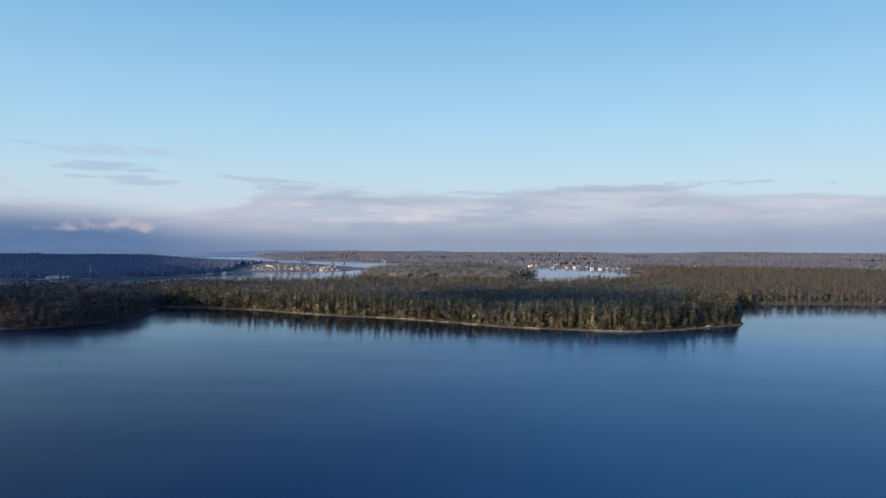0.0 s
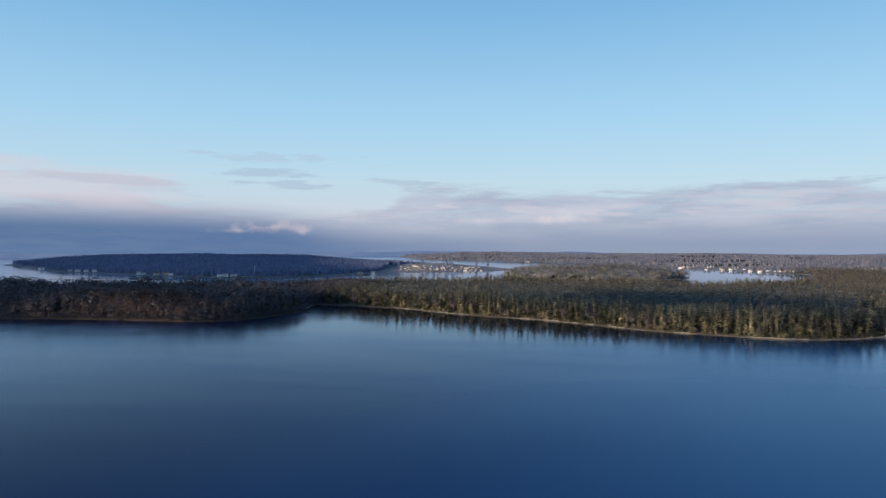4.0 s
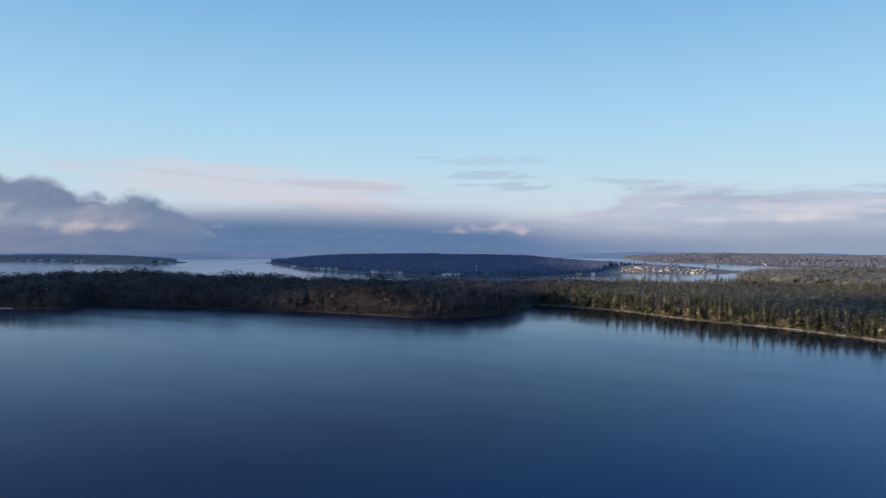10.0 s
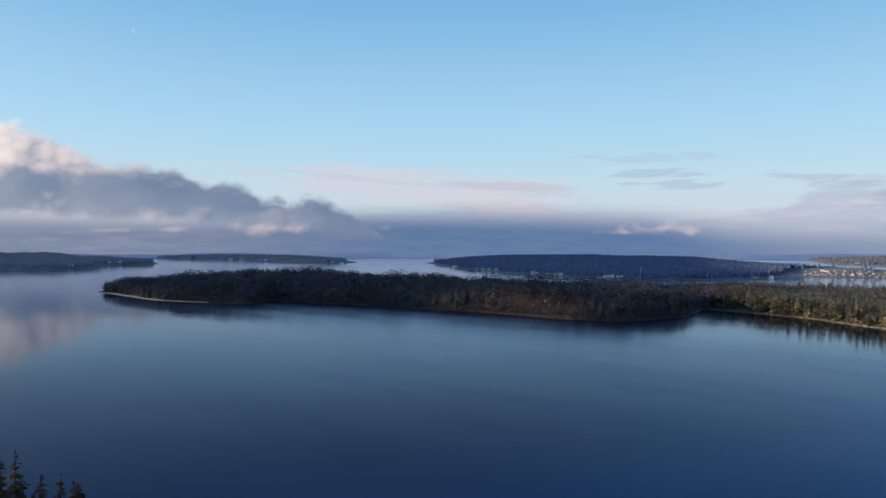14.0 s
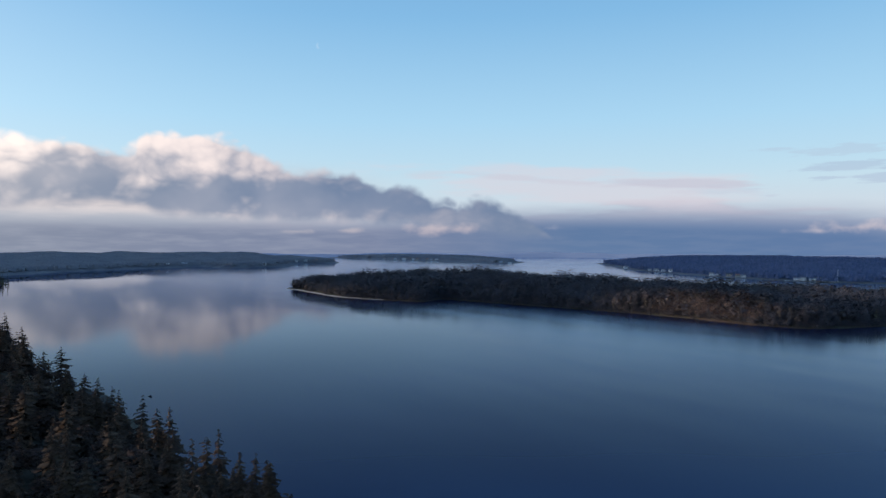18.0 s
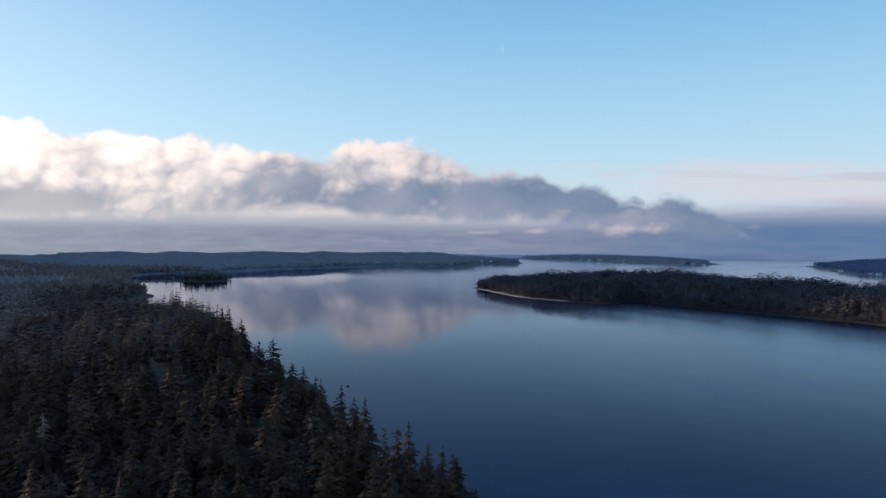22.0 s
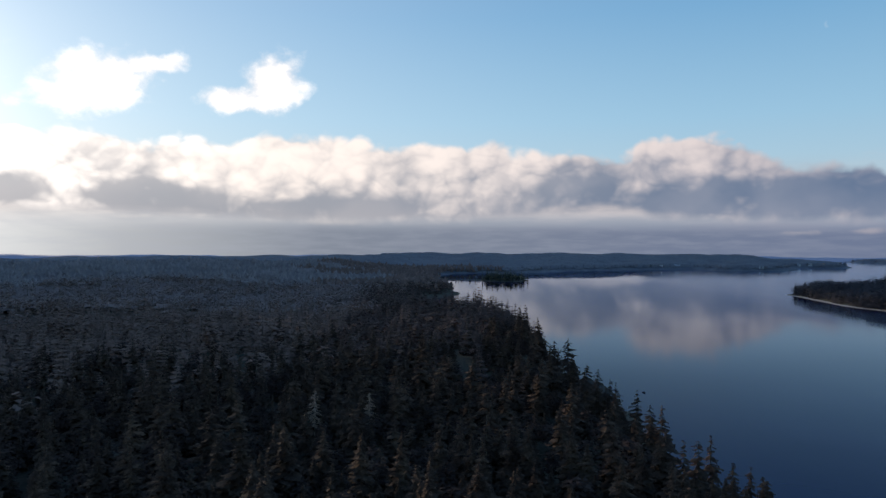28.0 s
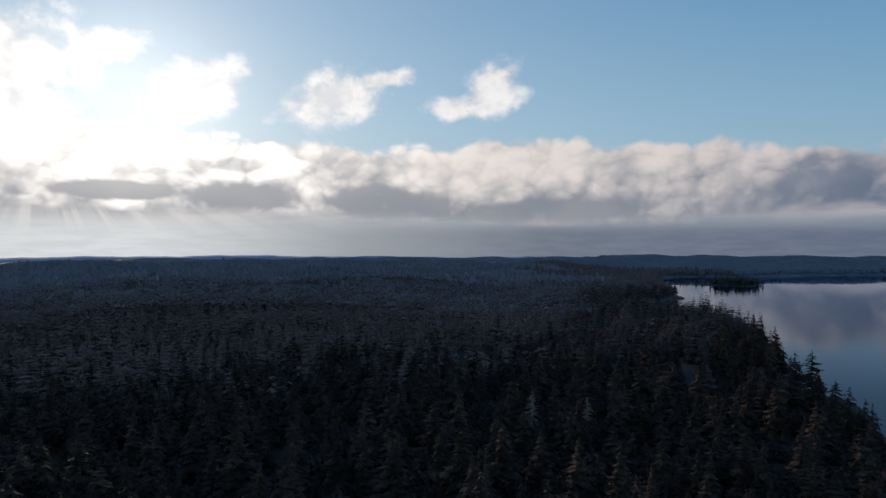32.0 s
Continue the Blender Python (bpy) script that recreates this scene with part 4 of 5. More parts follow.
for side, words, mats in ((bare & ~west, "bare grey-brown alders along the peninsula shore", BROWN_TREES), (bare & west, "dark bare alders in the shaded foreland woods", [M_BROWN_WOOD, M_BARK, M_BARK])):
    forest(words, "woods", *planted(ALDERS + BROADLEAVES[:3], x[side], y[side], z[side], sz[side] * 0.72, rng, (1.0, 1.5)), mats)
x, y, z, d, rng = places("ground_peninsula", 4.2, 21, (-1400, 480), (-360, 960), 0.5, wedge(20, 68, 700, 1480))
low_ = (d < 16) & ((y > 540) | (x > -1080))
forest("low brown brush overhanging the foreland shore", "brush", *planted(BROADLEAVES, x[low_], y[low_], z[low_] - 2.2, rng.uniform(6, 12, low_.sum()), rng, (1.3, 2.2)), BROWN_TREES)
x, y, z, d, rng = places("ground_peninsula", 6.0, 23, (-680, 690), (-400, 860), 1.0)
red_ = (d < 55) & (np.hypot((x + 525) / 82, (y - 738) / 55) + 0.3 * wave(x, y, 25) < 1)
M_RUST = material("rusty_bare_shrubs", [(0.070, 0.046, 0.040), (0.120, 0.080, 0.068), (0.20, 0.138, 0.115)], 0.06, 0.9, spec=0.1, spread=(0.40, 0.62))
forest("rusty brown bare shrubs and alders on the lit foreland slope", "brush", *planted(BROADLEAVES + ALDERS[:1], x[red_], y[red_], z[red_] + 2.0, 6 + 0.28 * d[red_] + rng.uniform(0, 5, red_.sum()), rng, (1.0, 1.6)), [M_RUST, M_BARK, M_ALDER])
x, y, z, d, rng = places("ground_peninsula", 5.0, 22, (-390, 680), (420, 960), 1.5, wedge(-25, 23, 680, 1000))
low_ = (d < 12) & (rng.uniform(0, 1, len(x)) < 0.7)
forest("olive brown brush between the beach and the peninsula firs", "brush", *planted(BROADLEAVES, x[low_], y[low_], z[low_] - 1.3, rng.uniform(4, 8, low_.sum()), rng, (1.2, 2.0)), [M_FIR, M_BARK, M_ALDER])
tall_ = (d > 6) & (d < 30) & (rng.uniform(0, 1, len(x)) < 0.16)
forest("tall slender firs along the sunlit peninsula edge", "woods", *planted(FIRS_MID, x[tall_], y[tall_], z[tall_], rng.uniform(24, 36, tall_.sum()), rng, (0.7, 1.0)), TREES)
# right-hand woods behind the peninsula
x, y, z, d, rng = places("ground_peninsula", 9.0, 2, (200, 1000), (1700, 2330), 6, wedge(-37, -5, 1000, 2330))
k = ~((np.hypot(x, y) < 1480) & (x < 400))
x, y, z, d = x[k], y[k], z[k], d[k]
bare = rng.uniform(0, 1, len(x)) < np.where(d < 60, 0.5, 0.2)
sz = size_of(x, y, rng, 17, 26)
forest("mixed fir and bare woods on the far side of the cove", "woods",
       *planted(FIRS_FAR, x[~bare], y[~bare], z[~bare], sz[~bare], rng), [M_DEEP_FIR, M_BARK, M_ALDER])
forest("bare brown trees among the woods by the cove", "woods",
       *planted(ALDERS + BROAD_FAR, x[bare], y[bare], z[bare], sz[bare] * 0.85, rng, (1.0, 1.5)), BROWN_TREES)
# island, headland, west point, mainland
x, y, z, d, rng = places("ground_island", 10.0, 3, (-300, 1700), (300, 2100), 2)
forest("wooded island in the channel, firs greyed with haze", "woods", *planted(FIRS_DEEP + BROAD_FAR[:2], x, y, z, size_of(x, y, rng, 15, 28), rng, (1.0, 1.5)), [M_ISLE, M_BARK, M_ALDER])
x, y, z, d, rng = places("ground_headland", 12.0, 4, (-2400, 1600), (-250, 2750), 34, lambda a, b: (a < -640) | (b > 2480) | ((np.sin(a * 0.31) + np.sin(b * 0.23 + a * 0.1)) > 1.88))
forest("dark woods of the headland, blued with haze", "woods", *planted(TUFTS, x, y, z, size_of(x, y, rng, 14, 20), rng, (1.5, 2.4)), FAR_TREES, True)
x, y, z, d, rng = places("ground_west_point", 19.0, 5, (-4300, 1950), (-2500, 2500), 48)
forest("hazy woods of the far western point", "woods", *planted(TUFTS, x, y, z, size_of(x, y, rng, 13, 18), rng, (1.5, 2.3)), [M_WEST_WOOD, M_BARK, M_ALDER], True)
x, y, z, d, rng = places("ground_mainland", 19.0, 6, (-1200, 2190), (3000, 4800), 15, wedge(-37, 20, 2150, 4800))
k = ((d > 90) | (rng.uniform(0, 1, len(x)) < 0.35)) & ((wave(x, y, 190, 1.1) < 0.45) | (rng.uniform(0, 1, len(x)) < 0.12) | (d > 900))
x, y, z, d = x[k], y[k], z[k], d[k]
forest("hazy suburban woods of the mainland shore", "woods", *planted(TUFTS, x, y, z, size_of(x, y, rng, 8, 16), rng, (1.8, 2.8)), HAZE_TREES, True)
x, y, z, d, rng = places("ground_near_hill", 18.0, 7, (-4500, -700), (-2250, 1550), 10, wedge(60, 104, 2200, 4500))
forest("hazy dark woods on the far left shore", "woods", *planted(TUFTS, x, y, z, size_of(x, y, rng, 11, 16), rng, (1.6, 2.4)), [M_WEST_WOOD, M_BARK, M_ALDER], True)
x, y, z, d, rng = places("ground_islet", 6.5, 8, (-1870, -170), (-1740, 70), 1.5)
k = ((y > -60) & (rng.uniform(0, 1, len(x)) < 0.6)) | (rng.uniform(0, 1, len(x)) < 0.3)
x, y, z = x[k], y[k], z[k]
forest("fir clump on the tiny islet", "woods", *planted(FIRS_MID, x, y, z, rng.uniform(9, 27, len(x)) * np.where(y > -60, 1, 0.6), rng), TREES)
# the near hill, by distance, with more haze painted in farther off
for r0, r1, step, shapes, mat, dark, words in ((1300, 2350, 12.0, TUFTS, M_HILL_TOP, M_SLOPE_FIR, "grey-brown woods paled with haze along the top of the near hill"),
                                               (820, 1300, 11.0, FIRS_FAR + BROAD_FAR[:2], M_HILL_FIR, M_FLANK_FIR, "mixed woods paled with haze rolling away over the near hill")):
    x, y, z, d, rng = places("ground_near_hill", step, 9, (-2350, -2350), (0, 0), 5, lambda a, b: wedge(80, 152, r0 - 120, r1 + 120)(a, b) & scattered(a, b, r0 - 120, r0 + 120) & ~scattered(a, b, r1 - 120, r1 + 120))
    sz = size_of(x, y, rng, 13, 20) + np.where(rng.uniform(0, 1, len(x)) < 0.06, rng.uniform(3, 9, len(x)), 0)
    # the flank takes the copy with less haze painted in
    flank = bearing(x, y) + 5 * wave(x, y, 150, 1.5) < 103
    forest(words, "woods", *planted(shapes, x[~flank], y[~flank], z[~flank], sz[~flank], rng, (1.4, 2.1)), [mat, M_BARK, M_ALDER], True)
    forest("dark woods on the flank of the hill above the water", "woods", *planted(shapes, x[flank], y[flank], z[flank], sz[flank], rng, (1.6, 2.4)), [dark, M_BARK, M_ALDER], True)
x, y, z, d, rng = places("ground_near_hill", 8.6, 10, (-960, -960), (0, 80), 4, lambda a, b: wedge(62, 152, 330, 940)(a, b) & scattered(a, b, 330, 530) & ~scattered(a, b, 700, 940))
k = ~((d < 45) & (np.hypot(x, y) < 540))
x, y, z, d = x[k], y[k], z[k], d[k]
sz = size_of(x, y, rng, 11, 20) + np.where(rng.uniform(0, 1, len(x)) < 0.2, rng.uniform(4, 10, len(x)), 0)
fir = (rng.uniform(0, 1, len(x)) < 0.68) | (d < 30)
# the flank takes the darker copy, without the slope's painted haze
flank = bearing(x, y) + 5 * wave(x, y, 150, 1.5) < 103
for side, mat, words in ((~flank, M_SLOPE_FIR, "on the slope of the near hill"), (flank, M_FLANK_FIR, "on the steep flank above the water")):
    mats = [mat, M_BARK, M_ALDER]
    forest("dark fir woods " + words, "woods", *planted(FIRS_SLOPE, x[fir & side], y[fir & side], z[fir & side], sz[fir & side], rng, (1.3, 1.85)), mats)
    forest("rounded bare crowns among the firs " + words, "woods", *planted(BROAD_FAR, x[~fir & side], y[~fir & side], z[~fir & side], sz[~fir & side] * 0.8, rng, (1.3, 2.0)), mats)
x, y, z, d, rng = places("ground_near_hill", 9.0, 11, (-540, -540), (60, 80), 3, wedge(60, 160, 110, 540))
k = ~scattered(x, y, 330, 530) | (d < 45)
x, y, z, d = x[k], y[k], z[k], d[k]
rr = np.hypot(x, y)
bare_rock = np.hypot(x + 384, y - 56) < 14
x, y, z, d, rr = x[~bare_rock], y[~bare_rock], z[~bare_rock], d[~bare_rock], rr[~bare_rock]
sz = size_of(x, y, rng, 10, 17) + np.where(rng.uniform(0, 1, len(x)) < 0.3, rng.uniform(5, 13, len(x)), 0)
sz = np.where((rr < 235) & (d < 40), np.maximum(sz, rng.uniform(18, 27, len(x))), sz)
round_ = (rng.uniform(0, 1, len(x)) < 0.45) & (sz < 19) & (d > 15)
order = np.argsort(np.where(round_, 1e6, rr))
near = order[:280]
rest = np.setdiff1d(np.where(~round_)[0], near)
forest("dark firs crowding the hillside below the camera", "woods", *planted(FIRS_SECOND, x[rest], y[rest], z[rest], sz[rest], rng, (1.2, 1.75)), NEAR_TREES)
forest("rounded dark winter crowns on the hillside below the camera", "woods", *planted(BUSHY, x[round_], y[round_], z[round_], sz[round_] * 0.9, rng, (1.3, 2.0)), [M_NEAR_WOOD, M_BARK, M_ALDER])


def tree_parts(shape):
    """The crown and the trunk of a tree shape as meshes of their own."""
    v, f, s = shape
    res = []
    for slot, nm, mt in ((0, "crown", M_DARK_FIR), (1, "trunk", M_BARK)):
        used, inv = np.unique(f[s == slot], return_inverse=True)
        res.append((nm, mesh_from(nm, v[used], inv.reshape(-1, 3), [mt])))
    return res


firs = []
for shape in FIRS_NEAR:
    root = tagged(new("fir_tree"), "tall dark green fir among the hillside woods", "tree", "firs on the near hill")
    for nm, me in tree_parts(shape):
        new(nm, me).parent = root
    firs.append(root)
for n, i in enumerate(near):
    m = Matrix.Translation((x[i], y[i], z[i])) @ Matrix.Rotation(n * 2.399, 4, "Z") @ Matrix.Diagonal((sz[i], sz[i], sz[i], 1))
    if n < len(firs):
        firs[n].matrix_basis = m
    else:
        wd = sz[i] * (1.2 + 0.5 * ((n * 0.618) % 1))
        copy_thing(firs[n % len(firs)], Matrix.Translation((x[i], y[i], z[i])) @ Matrix.Rotation(n * 2.399, 4, "Z")).scale = (wd, wd, sz[i])


# ---------------------------------------------------------------- shores
def shore_strip(name, outline, i0, i1, width, z, label, mat):
    """A narrow uneven beach along part of an outline."""
    line = smoothed(outline[i0:i1 + 1], closed=False, n=8)
    t = np.gradient(line, axis=0)
    nrm = np.stack([t[:, 1], -t[:, 0]], 1) / np.maximum(np.hypot(t[:, 0], t[:, 1]), 1e-6)[:, None]
    u_ = np.arange(len(line)) * 0.7
    w = width * (0.65 + 0.35 * np.sin(u_ * 0.9) * np.sin(u_ * 0.37 + 1))
    rows = [(-0.8, -0.3), (0.0, 0.12), (0.45, 0.55), (1.0, 0.75)]
    V = np.concatenate([np.column_stack([line + nrm * (w * a)[:, None], np.full(len(line), z * b + 0.1)]) for a, b in rows])
    n = len(line)
    F = [(k * n + i, k * n + i + 1, (k + 1) * n + i + 1, (k + 1) * n + i) for k in range(3) for i in range(n - 1)]
    return tagged(new(name, mesh_from(name, V, F, [mat], smooth=True)), label, "beach", kind="structure"), line


M_SAND = material("pale_gravel", [(0.05, 0.040, 0.032), (0.10, 0.082, 0.066), (0.24, 0.20, 0.165)], 0.035, 0.95)
_, front_line = shore_strip("beach_peninsula", PENINSULA, 7, 23, 1.6, 0.8, "narrow pale gravel beach below the peninsula woods", M_SAND)
_, tip_line = shore_strip("beach_point", PENINSULA, 35, 40, 8.0, 1.2, "pale sandy beach at the foreland's tip", material("pale_sand", [(0.26, 0.23, 0.20), (0.38, 0.34, 0.30), (0.50, 0.46, 0.41)], 0.06, 0.95))

M_EARTH = material("raw_earth_bank", [(0.035, 0.025, 0.020), (0.07, 0.048, 0.036), (0.13, 0.09, 0.066)], 0.06, 0.95, bump=0.4)
shore_strip("earth_bank", PENINSULA, 27, 28, 4.0, 1.6, "raw reddish-brown earth bank under the foreland trees", M_EARTH)
M_LOG = material("driftwood", [(0.17, 0.15, 0.13), (0.30, 0.27, 0.235)], 0.5, 0.9)


def log_mesh(seed):
    rng_ = random.Random(seed)
    bm = bmesh.new()
    n, rings_ = 7, 6
    loops = []
    for k in range(rings_):
        t = k / (rings_ - 1)
        r = 0.32 * (1 - 0.45 * t) * rng_.uniform(0.9, 1.1)
        off = rng_.uniform(-0.12, 0.12)
        loops.append([bm.verts.new(((t - 0.5) * 8, off + r * math.cos(6.283 * i / n), r + r * math.sin(6.283 * i / n))) for i in range(n)])
    for a, b in zip(loops, loops[1:]):
        for i in range(n):
            bm.faces.new((a[i], a[(i + 1) % n], b[(i + 1) % n], b[i]))
    bm.faces.new(loops[0][::-1])
    bm.faces.new(loops[-1])
    me = bpy.data.meshes.new("driftwood_log")
    bm.to_mesh(me)
    bm.free()
    me.materials.append(M_LOG)
    return me


LOGS = [log_mesh(i) for i in range(4)]
rnd = random.Random(5)
for i in range(46):
    line = tip_line if i % 6 == 5 else front_line
    k = rnd.randrange(3, len(line) - 3)
    p, q = line[k], line[k + 1]
    a = math.atan2(q[1] - p[1], q[0] - p[0]) + rnd.uniform(-0.25, 0.25)
    ob = tagged(new("driftwood_log", LOGS[i % 4]), "grey weathered driftwood log lying on the beach", "log", "driftwood along the beach")
    ob.matrix_basis = Matrix.Translation((p[0], p[1] + rnd.uniform(0.4, 1.6), 0.45)) @ Matrix.Rotation(a, 4, "Z") @ Matrix.Diagonal((rnd.uniform(0.7, 1.9), rnd.uniform(0.9, 1.6), rnd.uniform(0.9, 1.6), 1))


# ---------------------------------------------------------------- houses along the far shores
def paint(name, c, rough=0.7):
    return material(name, [tuple(v * 0.85 for v in c), c], 0.15, rough)


WALLS = [paint("white_siding", (0.72, 0.70, 0.68)), paint("cream_siding", (0.46, 0.41, 0.34)), paint("grey_siding", (0.48, 0.50, 0.52)), paint("tan_siding", (0.44, 0.38, 0.31))]
ROOFS = [paint("grey_shingle", (0.30, 0.30, 0.31)), paint("red_brown_shingle", (0.36, 0.20, 0.15)), paint("dark_shingle", (0.12, 0.12, 0.13)), paint("pale_metal_roof", (0.42, 0.42, 0.42), 0.45)]
M_PANE = bpy.data.materials.new("window_pane")
M_PANE.use_nodes = True
M_PANE.node_tree.nodes["Principled BSDF"].inputs["Base Color"].default_value = (0.03, 0.04, 0.05, 1)
M_PANE.node_tree.nodes["Principled BSDF"].inputs["Roughness"].default_value = 0.08
M_BRICK = paint("chimney_brick", (0.33, 0.18, 0.13))


def part(name, bm, mat, parent, label=""):
    me = bpy.data.meshes.new(name)
    bm.to_mesh(me)
    bm.free()
    me.materials.append(mat)
    ob = new(name, me)
    ob.parent = parent
    return tagged(ob, label)


def box(x0, y0, z0, x1, y1, z1):
    bm = bmesh.new()
    bmesh.ops.create_cube(bm, size=1, matrix=Matrix.Translation(((x0 + x1) / 2, (y0 + y1) / 2, (z0 + z1) / 2)) @ Matrix.Diagonal((x1 - x0, y1 - y0, z1 - z0, 1)))
    return bm


def gable(w, d, z0, h, over):
    """A ridged roof with eaves over a plan w by d."""
    bm = bmesh.new()
    a, b, t = w / 2 + over, d / 2 + over, 0.3
    for z in (z0, z0 + t):
        for x in (-a, a):
            bm.verts.new((x, -b, z)), bm.verts.new((x, 0, z + h)), bm.verts.new((x, b, z))
    v = list(bm.verts)
    for f in ((6, 7, 10, 9), (7, 8, 11, 10), (0, 3, 4, 1), (1, 4, 5, 2), (0, 1, 7, 6), (1, 2, 8, 7), (3, 9, 10, 4), (4, 10, 11, 5), (0, 6, 9, 3), (2, 5, 11, 8)):
        bm.faces.new([v[i] for i in f])
    return bm


def house(w, d, h, wall, roof, label):
    """A gabled house whose front faces -y."""
    root = tagged(new("house"), label, "house", "houses along the far shores")
    bm = box(-w / 2, -d / 2, -2.5, w / 2, d / 2, h)
    ends = [bm.verts.new((x, y, z)) for x in (-w / 2, w / 2) for y, z in ((-d / 2, h), (0, h + d * 0.3), (d / 2, h))]
    bm.faces.new(ends[:3]), bm.faces.new(ends[3:])
    part("wall", bm, wall, root)
    part("roof", gable(w, d, h - 0.1, d * 0.3, 0.6), roof, root)
    part("chimney", box(w * 0.2, d * 0.1, h, w * 0.2 + 0.9, d * 0.1 + 0.9, h + d * 0.3 + 1.2), M_BRICK, root)
    n = 3 if w < 14 else 4
    for k in range(n):
        x_ = (k + 0.5) * w / n - w / 2
        for z_ in ((1.0, 3.9) if h > 5 else (1.0,)):
            part("window", box(x_ - 0.9, -d / 2 - 0.06, z_, x_ + 0.9, -d / 2 + 0.02, z_ + 1.5), M_PANE, root, "dark window pane")
    part("door", box(w * 0.42 - 0.5, -d / 2 - 0.07, 0, w * 0.42 + 0.5, -d / 2 + 0.02, 2.1), ROOFS[1], root, "brown door")
    return root


MODELS = [house(15, 10, 6, WALLS[0], ROOFS[0], "white two-storey shore house with a grey roof"),
          house(13, 9, 5.6, WALLS[1], ROOFS[1], "cream shore house with a red-brown roof"),
          house(12, 9, 3.6, WALLS[2], ROOFS[3], "low grey house with a pale metal roof"),
          house(16, 10, 5.8, WALLS[3], ROOFS[2], "tan house with a dark shingle roof"),
          house(18, 11, 4.0, WALLS[0], ROOFS[3], "long low white building with a pale roof"),
          house(36, 12, 7.0, WALLS[1], ROOFS[3], "long cream waterfront block with a pale roof")]
used_models = set()


def put_house(kind, a, r, ground, turn=0.0, size=1.0):
    x_, y_ = -r * math.sin(radians(a)), r * math.cos(radians(a))
    poly, height = LANDS[ground]
    X, Y = np.array([x_]), np.array([y_])
    d_ = shore_distance(poly, X, Y)
    z_ = float(height(X, Y, d_)[0]) if d_[0] > 0 else 0.6
    m = Matrix.Translation((x_, y_, z_)) @ Matrix.Rotation(radians(a + turn), 4, "Z")
    ob = MODELS[kind]
    if kind in used_models:
        ob = copy_thing(ob, m)
    else:
        used_models.add(kind)
        ob.matrix_basis = m
    ob.scale = (size, size, size)
    return ob


rnd = random.Random(11)
for row, (r0, n) in enumerate(((2240, 17), (2275, 18), (2315, 14))):
    for i in range(n):
        a = 15.4 - 7.0 * (i + rnd.uniform(0.2, 0.8)) / n
        put_house(rnd.choice((1, 1, 3, 5, 2)), a, r0 + (11.5 - a) * 9 + rnd.uniform(-12, 12), "ground_headland", rnd.uniform(-18, 18), rnd.uniform(0.32, 0.46))
for a, r, k in ((41.6, 2640, 0), (39.8, 2440, 2), (39.3, 2400, 0), (38.7, 2370, 4), (38.2, 2330, 0), (35.2, 2120, 0), (34.9, 2100, 2), (34.0, 2080, 3), (33.4, 2050, 1),
                (33.0, 2030, 0), (31.0, 2240, 4), (30.5, 2250, 2), (29.4, 1925, 4), (29.0, 1915, 0), (28.4, 1915, 4), (28.0, 1920, 0), (24.0, 1945, 1), (18.5, 2030, 3), (17.4, 2060, 0)):
    put_house(k, a, r, "ground_headland", rnd.uniform(-20, 20), rnd.uniform(0.75, 1.05))
for i in range(17):
    a = 60.3 - 9.6 * (i + rnd.uniform(0, 0.9)) / 17
    put_house(rnd.choice((0, 4, 2, 1)), a, 4050 - (60.3 - a) * 84 - 4, "ground_west_point", rnd.uniform(-30, 30), rnd.uniform(0.8, 1.2))
for a, r, n, spread_, deep_ in ((4.5, 3300, 9, 5.0, 90), (-8.3, 2640, 6, 1.6, 60), (-10.6, 2480, 7, 1.7, 50), (-13.0, 2375, 8, 1.6, 40), (-15.2, 2330, 5, 1.0, 50),
                                (-17.4, 2480, 4, 1.0, 60), (-19.6, 2540, 5, 1.0, 40), (-22.7, 2600, 4, 0.8, 40), (-28.0, 2640, 3, 1.2, 80)):
    for i in range(n):
        put_house(rnd.choice((0, 4, 2, 1, 3)), a + rnd.uniform(-spread_, spread_), r + rnd.uniform(0, deep_), "ground_mainland", rnd.uniform(-40, 40), rnd.uniform(0.42, 0.72))
for a, r, k in ((96.6, 2330, 4), (94.7, 2300, 2), (92.4, 2330, 0), (86.5, 2500, 2), (77.8, 2830, 0), (76.6, 2880, 4), (70.6, 2800, 0), (68.2, 3260, 4), (67.4, 3300, 0), (66.6, 3330, 1)):
    put_house(k, a, r, "ground_near_hill", rnd.uniform(-20, 20), rnd.uniform(0.9, 1.2))

# ---------------------------------------------------------------- a mast, boats, dead trees and the bare rock
mast = tagged(new("mast"), "tall thin white mast on the headland shore", "mast")
M_WHITE = paint("white_paint", (0.80, 0.80, 0.78), 0.5)
mx, my = -1905 * math.sin(radians(26.8)), 1905 * math.cos(radians(26.8))
for name_, r0, r1, z0, z1 in (("pole", 0.7, 0.4, 0, 27), ("foot", 1.4, 1.2, 0, 1.2), ("cap", 0.9, 0.5, 27, 28.2)):
    bm = bmesh.new()
    bmesh.ops.create_cone(bm, cap_ends=True, segments=10, radius1=r0, radius2=r1, depth=z1 - z0, matrix=Matrix.Translation((0, 0, (z0 + z1) / 2)))
    part(name_, bm, M_WHITE, mast)
mast.matrix_basis = Matrix.Translation((mx, my, 2.0))


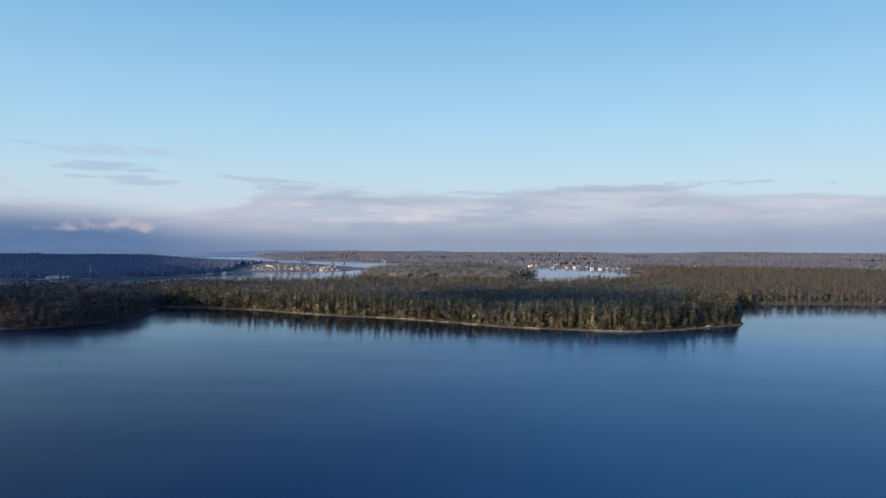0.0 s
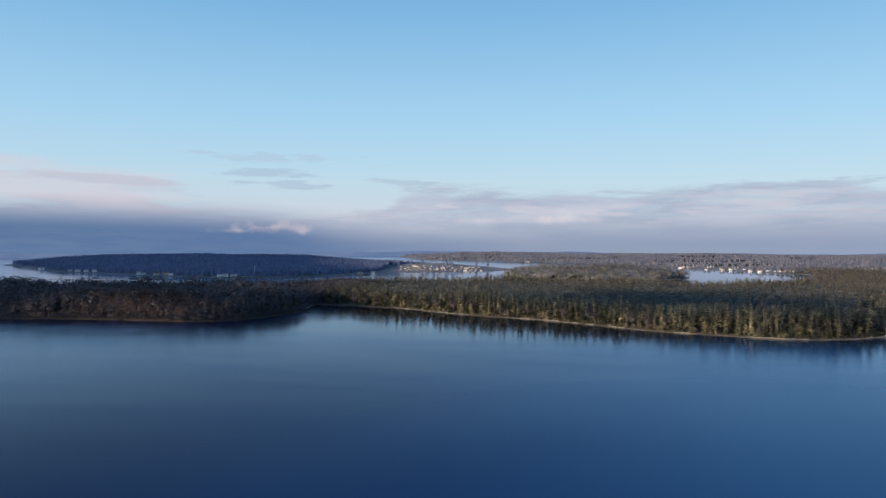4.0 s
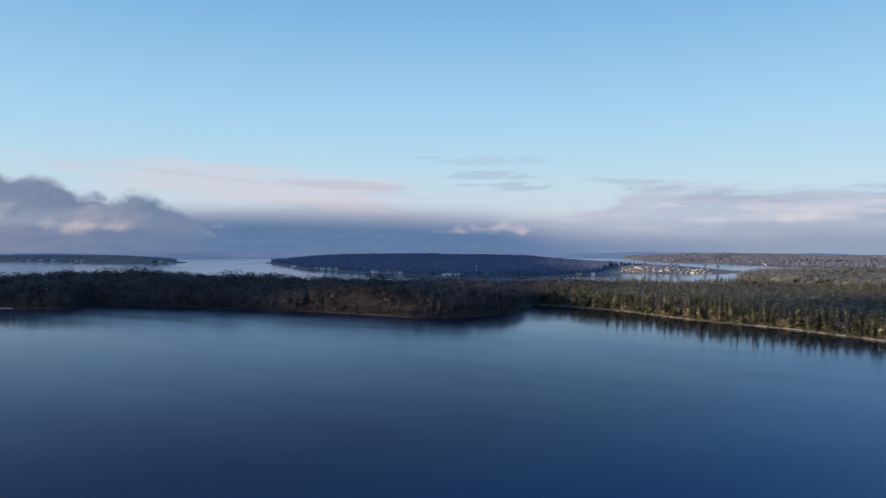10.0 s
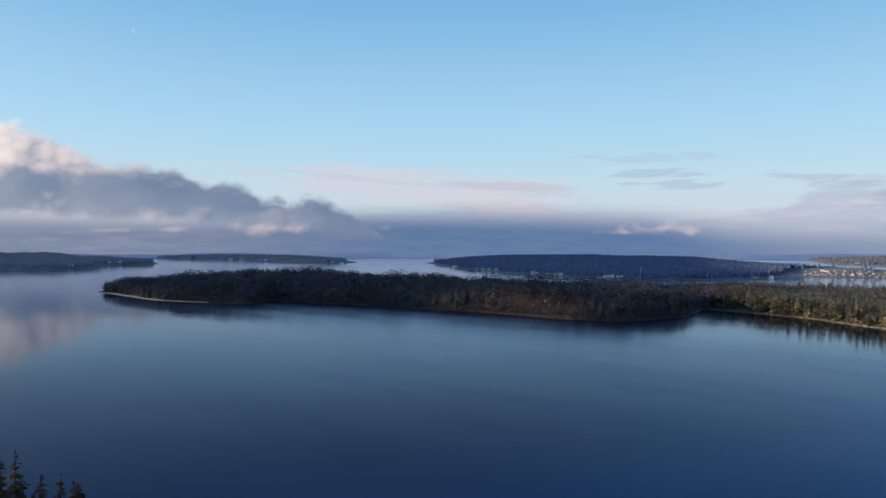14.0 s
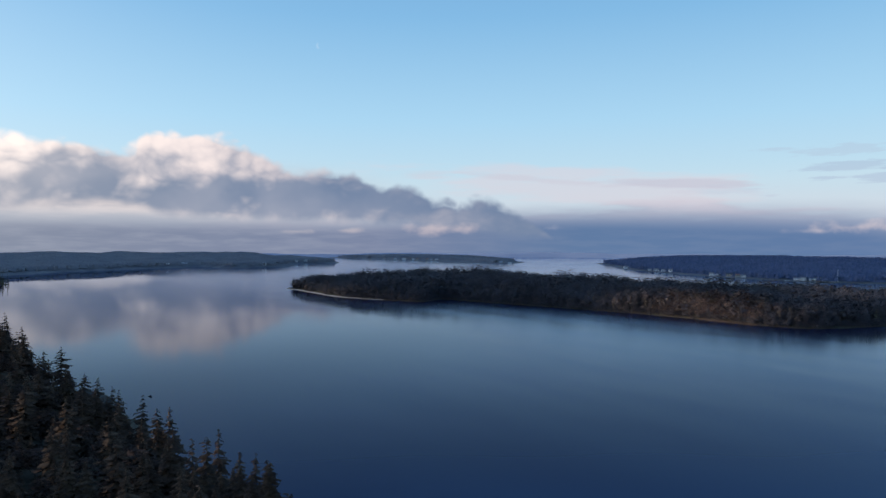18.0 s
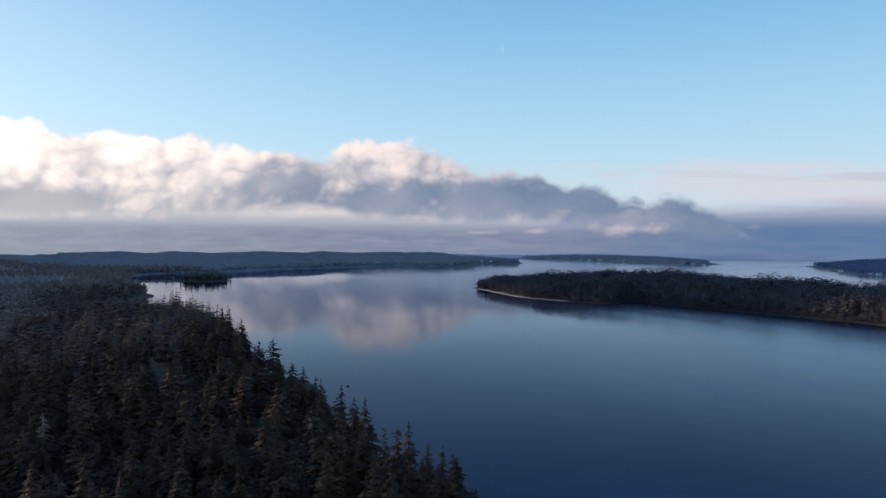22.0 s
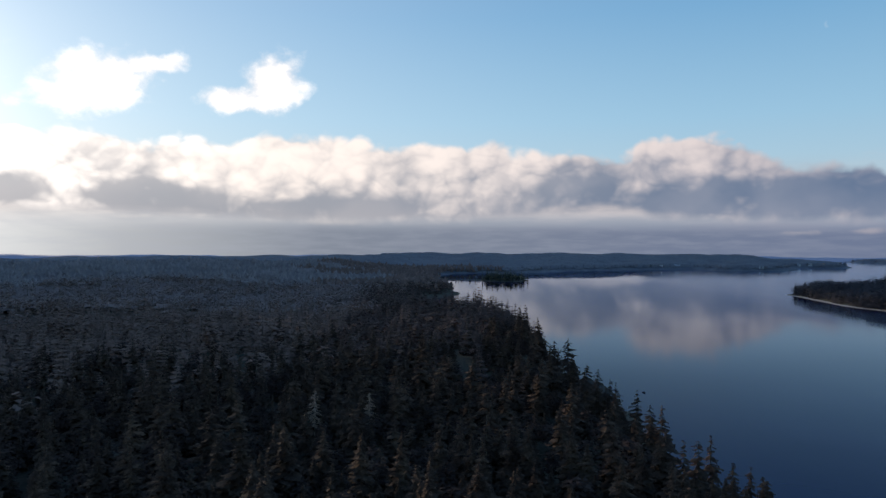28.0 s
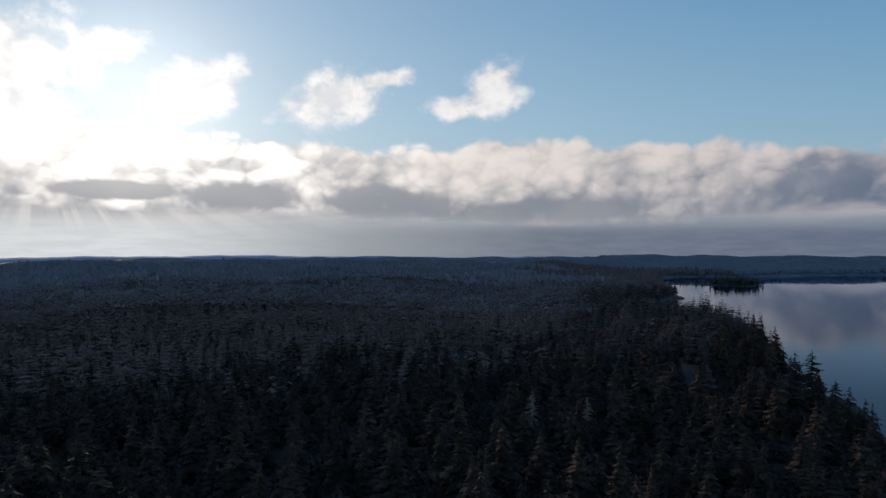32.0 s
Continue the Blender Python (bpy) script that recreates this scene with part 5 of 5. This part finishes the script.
def hull(L, B, H):
    """An open boat: pointed bow, flat stern, hollow inside."""
    bm = bmesh.new()
    rings_ = []
    for k in range(8):
        t = k / 7
        half = B / 2 * (1 - t ** 2.6) * (0.86 + 0.14 * min(1, t * 4)) + 0.02
        up = H * (1 + 0.35 * t * t)
        xk = (t - 0.5) * L
        sec = [(-half, up), (-half * 0.8, H * 0.35), (0, 0.0), (half * 0.8, H * 0.35), (half, up), (half * 0.86, up), (half * 0.66, H * 0.42), (0, H * 0.16), (-half * 0.66, H * 0.42), (-half * 0.86, up)]
        rings_.append([bm.verts.new((xk, y_, z_)) for y_, z_ in sec])
    for p, q in zip(rings_, rings_[1:]):
        for i in range(10):
            bm.faces.new((p[i], q[i], q[(i + 1) % 10], p[(i + 1) % 10]))
    bm.faces.new(rings_[0])
    bm.faces.new(rings_[-1][::-1])
    return bm


def boat(L, B, H, mat, label, place, turn):
    root = tagged(new("boat"), label, "boat")
    part("hull", hull(L, B, H), mat, root)
    for t in (-0.22, 0.1):
        part("thwart", box(t * L - 0.14, -B * 0.36, H * 0.7, t * L + 0.14, B * 0.36, H * 0.7 + 0.05), M_LOG, root)
    root.matrix_basis = Matrix.Translation(place) @ Matrix.Rotation(radians(turn), 4, "Z")


M_DARK = paint("dark_hull", (0.03, 0.035, 0.045), 0.5)
boat(3.4, 1.4, 0.6, M_DARK, "small dark open boat drifting on the bay", (-438, 85, -0.15), 12)
boat(5.2, 2.1, 1.1, M_WHITE, "small white boat pulled up on the peninsula beach", (282, 742, 0.7), 20)


def dead_tree(a, r, H, seed):
    rng_ = random.Random(seed)
    x_, y_ = -r * math.sin(radians(a)), r * math.cos(radians(a))
    poly, height = LANDS["ground_near_hill"]
    X, Y = np.array([x_]), np.array([y_])
    z_ = float(height(X, Y, shore_distance(poly, X, Y))[0]) - 0.5
    root = tagged(new("dead_tree"), "pale bleached dead fir standing among dark firs", "tree")
    bm = bmesh.new()
    bmesh.ops.create_cone(bm, cap_ends=True, segments=7, radius1=0.2, radius2=0.03, depth=H, matrix=Matrix.Translation((0, 0, H / 2)))
    part("trunk", bm, M_SNAG, root)
    for k in range(70):
        h = H * (0.30 + 0.68 * k / 70)
        b, L = rng_.uniform(0, 6.28), (1 - h / H) * H * 0.32 * rng_.uniform(0.6, 1.2) + 0.5
        bm = bmesh.new()
        tip = Vector((math.cos(b) * L, math.sin(b) * L, -0.25 * L + 0.1))
        side = Vector((-math.sin(b), math.cos(b), 0)) * 0.34
        pts = [Vector((0, 0, h)) + side, Vector((0, 0, h)) - side, Vector((0, 0, h + 0.14)), Vector((0, 0, h)) + tip]
        vs = [bm.verts.new(p) for p in pts]
        for f in ((0, 1, 3), (1, 2, 3), (2, 0, 3)):
            bm.faces.new([vs[i] for i in f])
        for g in (0.4, 0.65, 0.85):
            c = Vector((0, 0, h)) + tip * g
            for sgn in (-1, 1):
                e = c + Vector((math.cos(b + sgn * 0.9), math.sin(b + sgn * 0.9), -0.5)) * L * 0.3
                vs = [bm.verts.new(p) for p in (c + Vector((0, 0, 0.24)), c - Vector((0, 0, 0.24)), e)]
                bm.faces.new(vs)
        part("branch", bm, M_SNAG, root)
    root.matrix_basis = Matrix.Translation((x_, y_, z_))


dead_tree(105.5, 285, 21, 1)
dead_tree(101.1, 285, 20, 2)

M_ROCK = material("grey_bluff_rock", [(0.025, 0.023, 0.021), (0.05, 0.046, 0.042), (0.085, 0.078, 0.07)], 0.06, 0.9, bump=0.6)
bm = bmesh.new()
bmesh.ops.create_icosphere(bm, subdivisions=5, radius=1)
for v in bm.verts:
    p = v.co.copy()
    k = 1 + 0.16 * noise.noise(p * 2.1) + 0.08 * noise.noise(p * 5.3) + 0.03 * noise.noise(p * 13)
    v.co = Vector((p.x * 19, p.y * 15, p.z * 19)) * k
me = bpy.data.meshes.new("rock_bluff")
bm.to_mesh(me)
bm.free()
me.materials.append(M_ROCK)
me.polygons.foreach_set("use_smooth", np.ones(len(me.polygons), bool))
rock = tagged(new("rock_bluff", me), "bare dark rock bluff falling steeply to the water", "rock")
rock.matrix_basis = Matrix.Translation((-388, 46, -3))



def pier(a, r, L, turn):
    """A plank pier on piles, out from the shore."""
    root = tagged(new("pier"), "pale timber pier on piles below the headland houses", "pier")
    part("deck", box(-L / 2, -1.6, 1.5, L / 2, 1.6, 1.8), M_LOG, root)
    for k in range(9):
        for y_ in (-1.3, 1.3):
            bm_ = bmesh.new()
            bmesh.ops.create_cone(bm_, cap_ends=True, segments=8, radius1=0.22, radius2=0.2, depth=5, matrix=Matrix.Translation((-L / 2 + L * (k + 0.5) / 9, y_, -1.0)))
            part("pile", bm_, M_BARK, root)
    for y_ in (-1.5, 1.5):
        part("rail", box(-L / 2, y_ - 0.05, 2.6, L / 2, y_ + 0.05, 2.75), M_WHITE, root)
        for k in range(10):
            xk = -L / 2 + L * (k + 0.5) / 10
            part("rail_post", box(xk - 0.06, y_ - 0.06, 1.8, xk + 0.06, y_ + 0.06, 2.6), M_WHITE, root)
    root.matrix_basis = Matrix.Translation((-r * math.sin(radians(a)), r * math.cos(radians(a)), 0)) @ Matrix.Rotation(radians(a + turn), 4, "Z")


pier(27.6, 1872, 46, 8)
pier(29.8, 1880, 30, -10)

# ---------------------------------------------------------------- hills beyond the last shores
bd = bpy.data.materials.new("glowing_haze_hills")
bd.use_nodes = True
N = Nodes(bd.node_tree)
bs = bd.node_tree.nodes["Principled BSDF"]
bs.inputs["Roughness"].default_value = 1.0
posn = bd.node_tree.nodes.new("ShaderNodeNewGeometry").outputs["Position"]
# haze before the hills put into their colour and a faint glow
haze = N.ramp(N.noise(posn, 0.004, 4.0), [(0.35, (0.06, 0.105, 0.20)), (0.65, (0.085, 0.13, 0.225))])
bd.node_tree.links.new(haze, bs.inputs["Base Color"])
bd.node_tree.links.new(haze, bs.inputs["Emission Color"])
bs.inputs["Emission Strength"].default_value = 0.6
A = np.radians(np.arange(-44, 156, 0.4))
top = 27 + 5 * np.sin(A * 9) + 3 * np.sin(A * 31 + 1) + 1.6 * np.sin(A * 83) + 1.0 * np.sin(A * 190 + 2)
V, n = [], len(A)
for r, zz in ((4690, np.zeros(n) - 1), (4760, top * 0.7), (4880, top)):
    V.append(np.stack([-r * np.sin(A), r * np.cos(A), zz], 1))
F = [(k * n + i, k * n + i + 1, (k + 1) * n + i + 1, (k + 1) * n + i) for k in range(2) for i in range(n - 1)]
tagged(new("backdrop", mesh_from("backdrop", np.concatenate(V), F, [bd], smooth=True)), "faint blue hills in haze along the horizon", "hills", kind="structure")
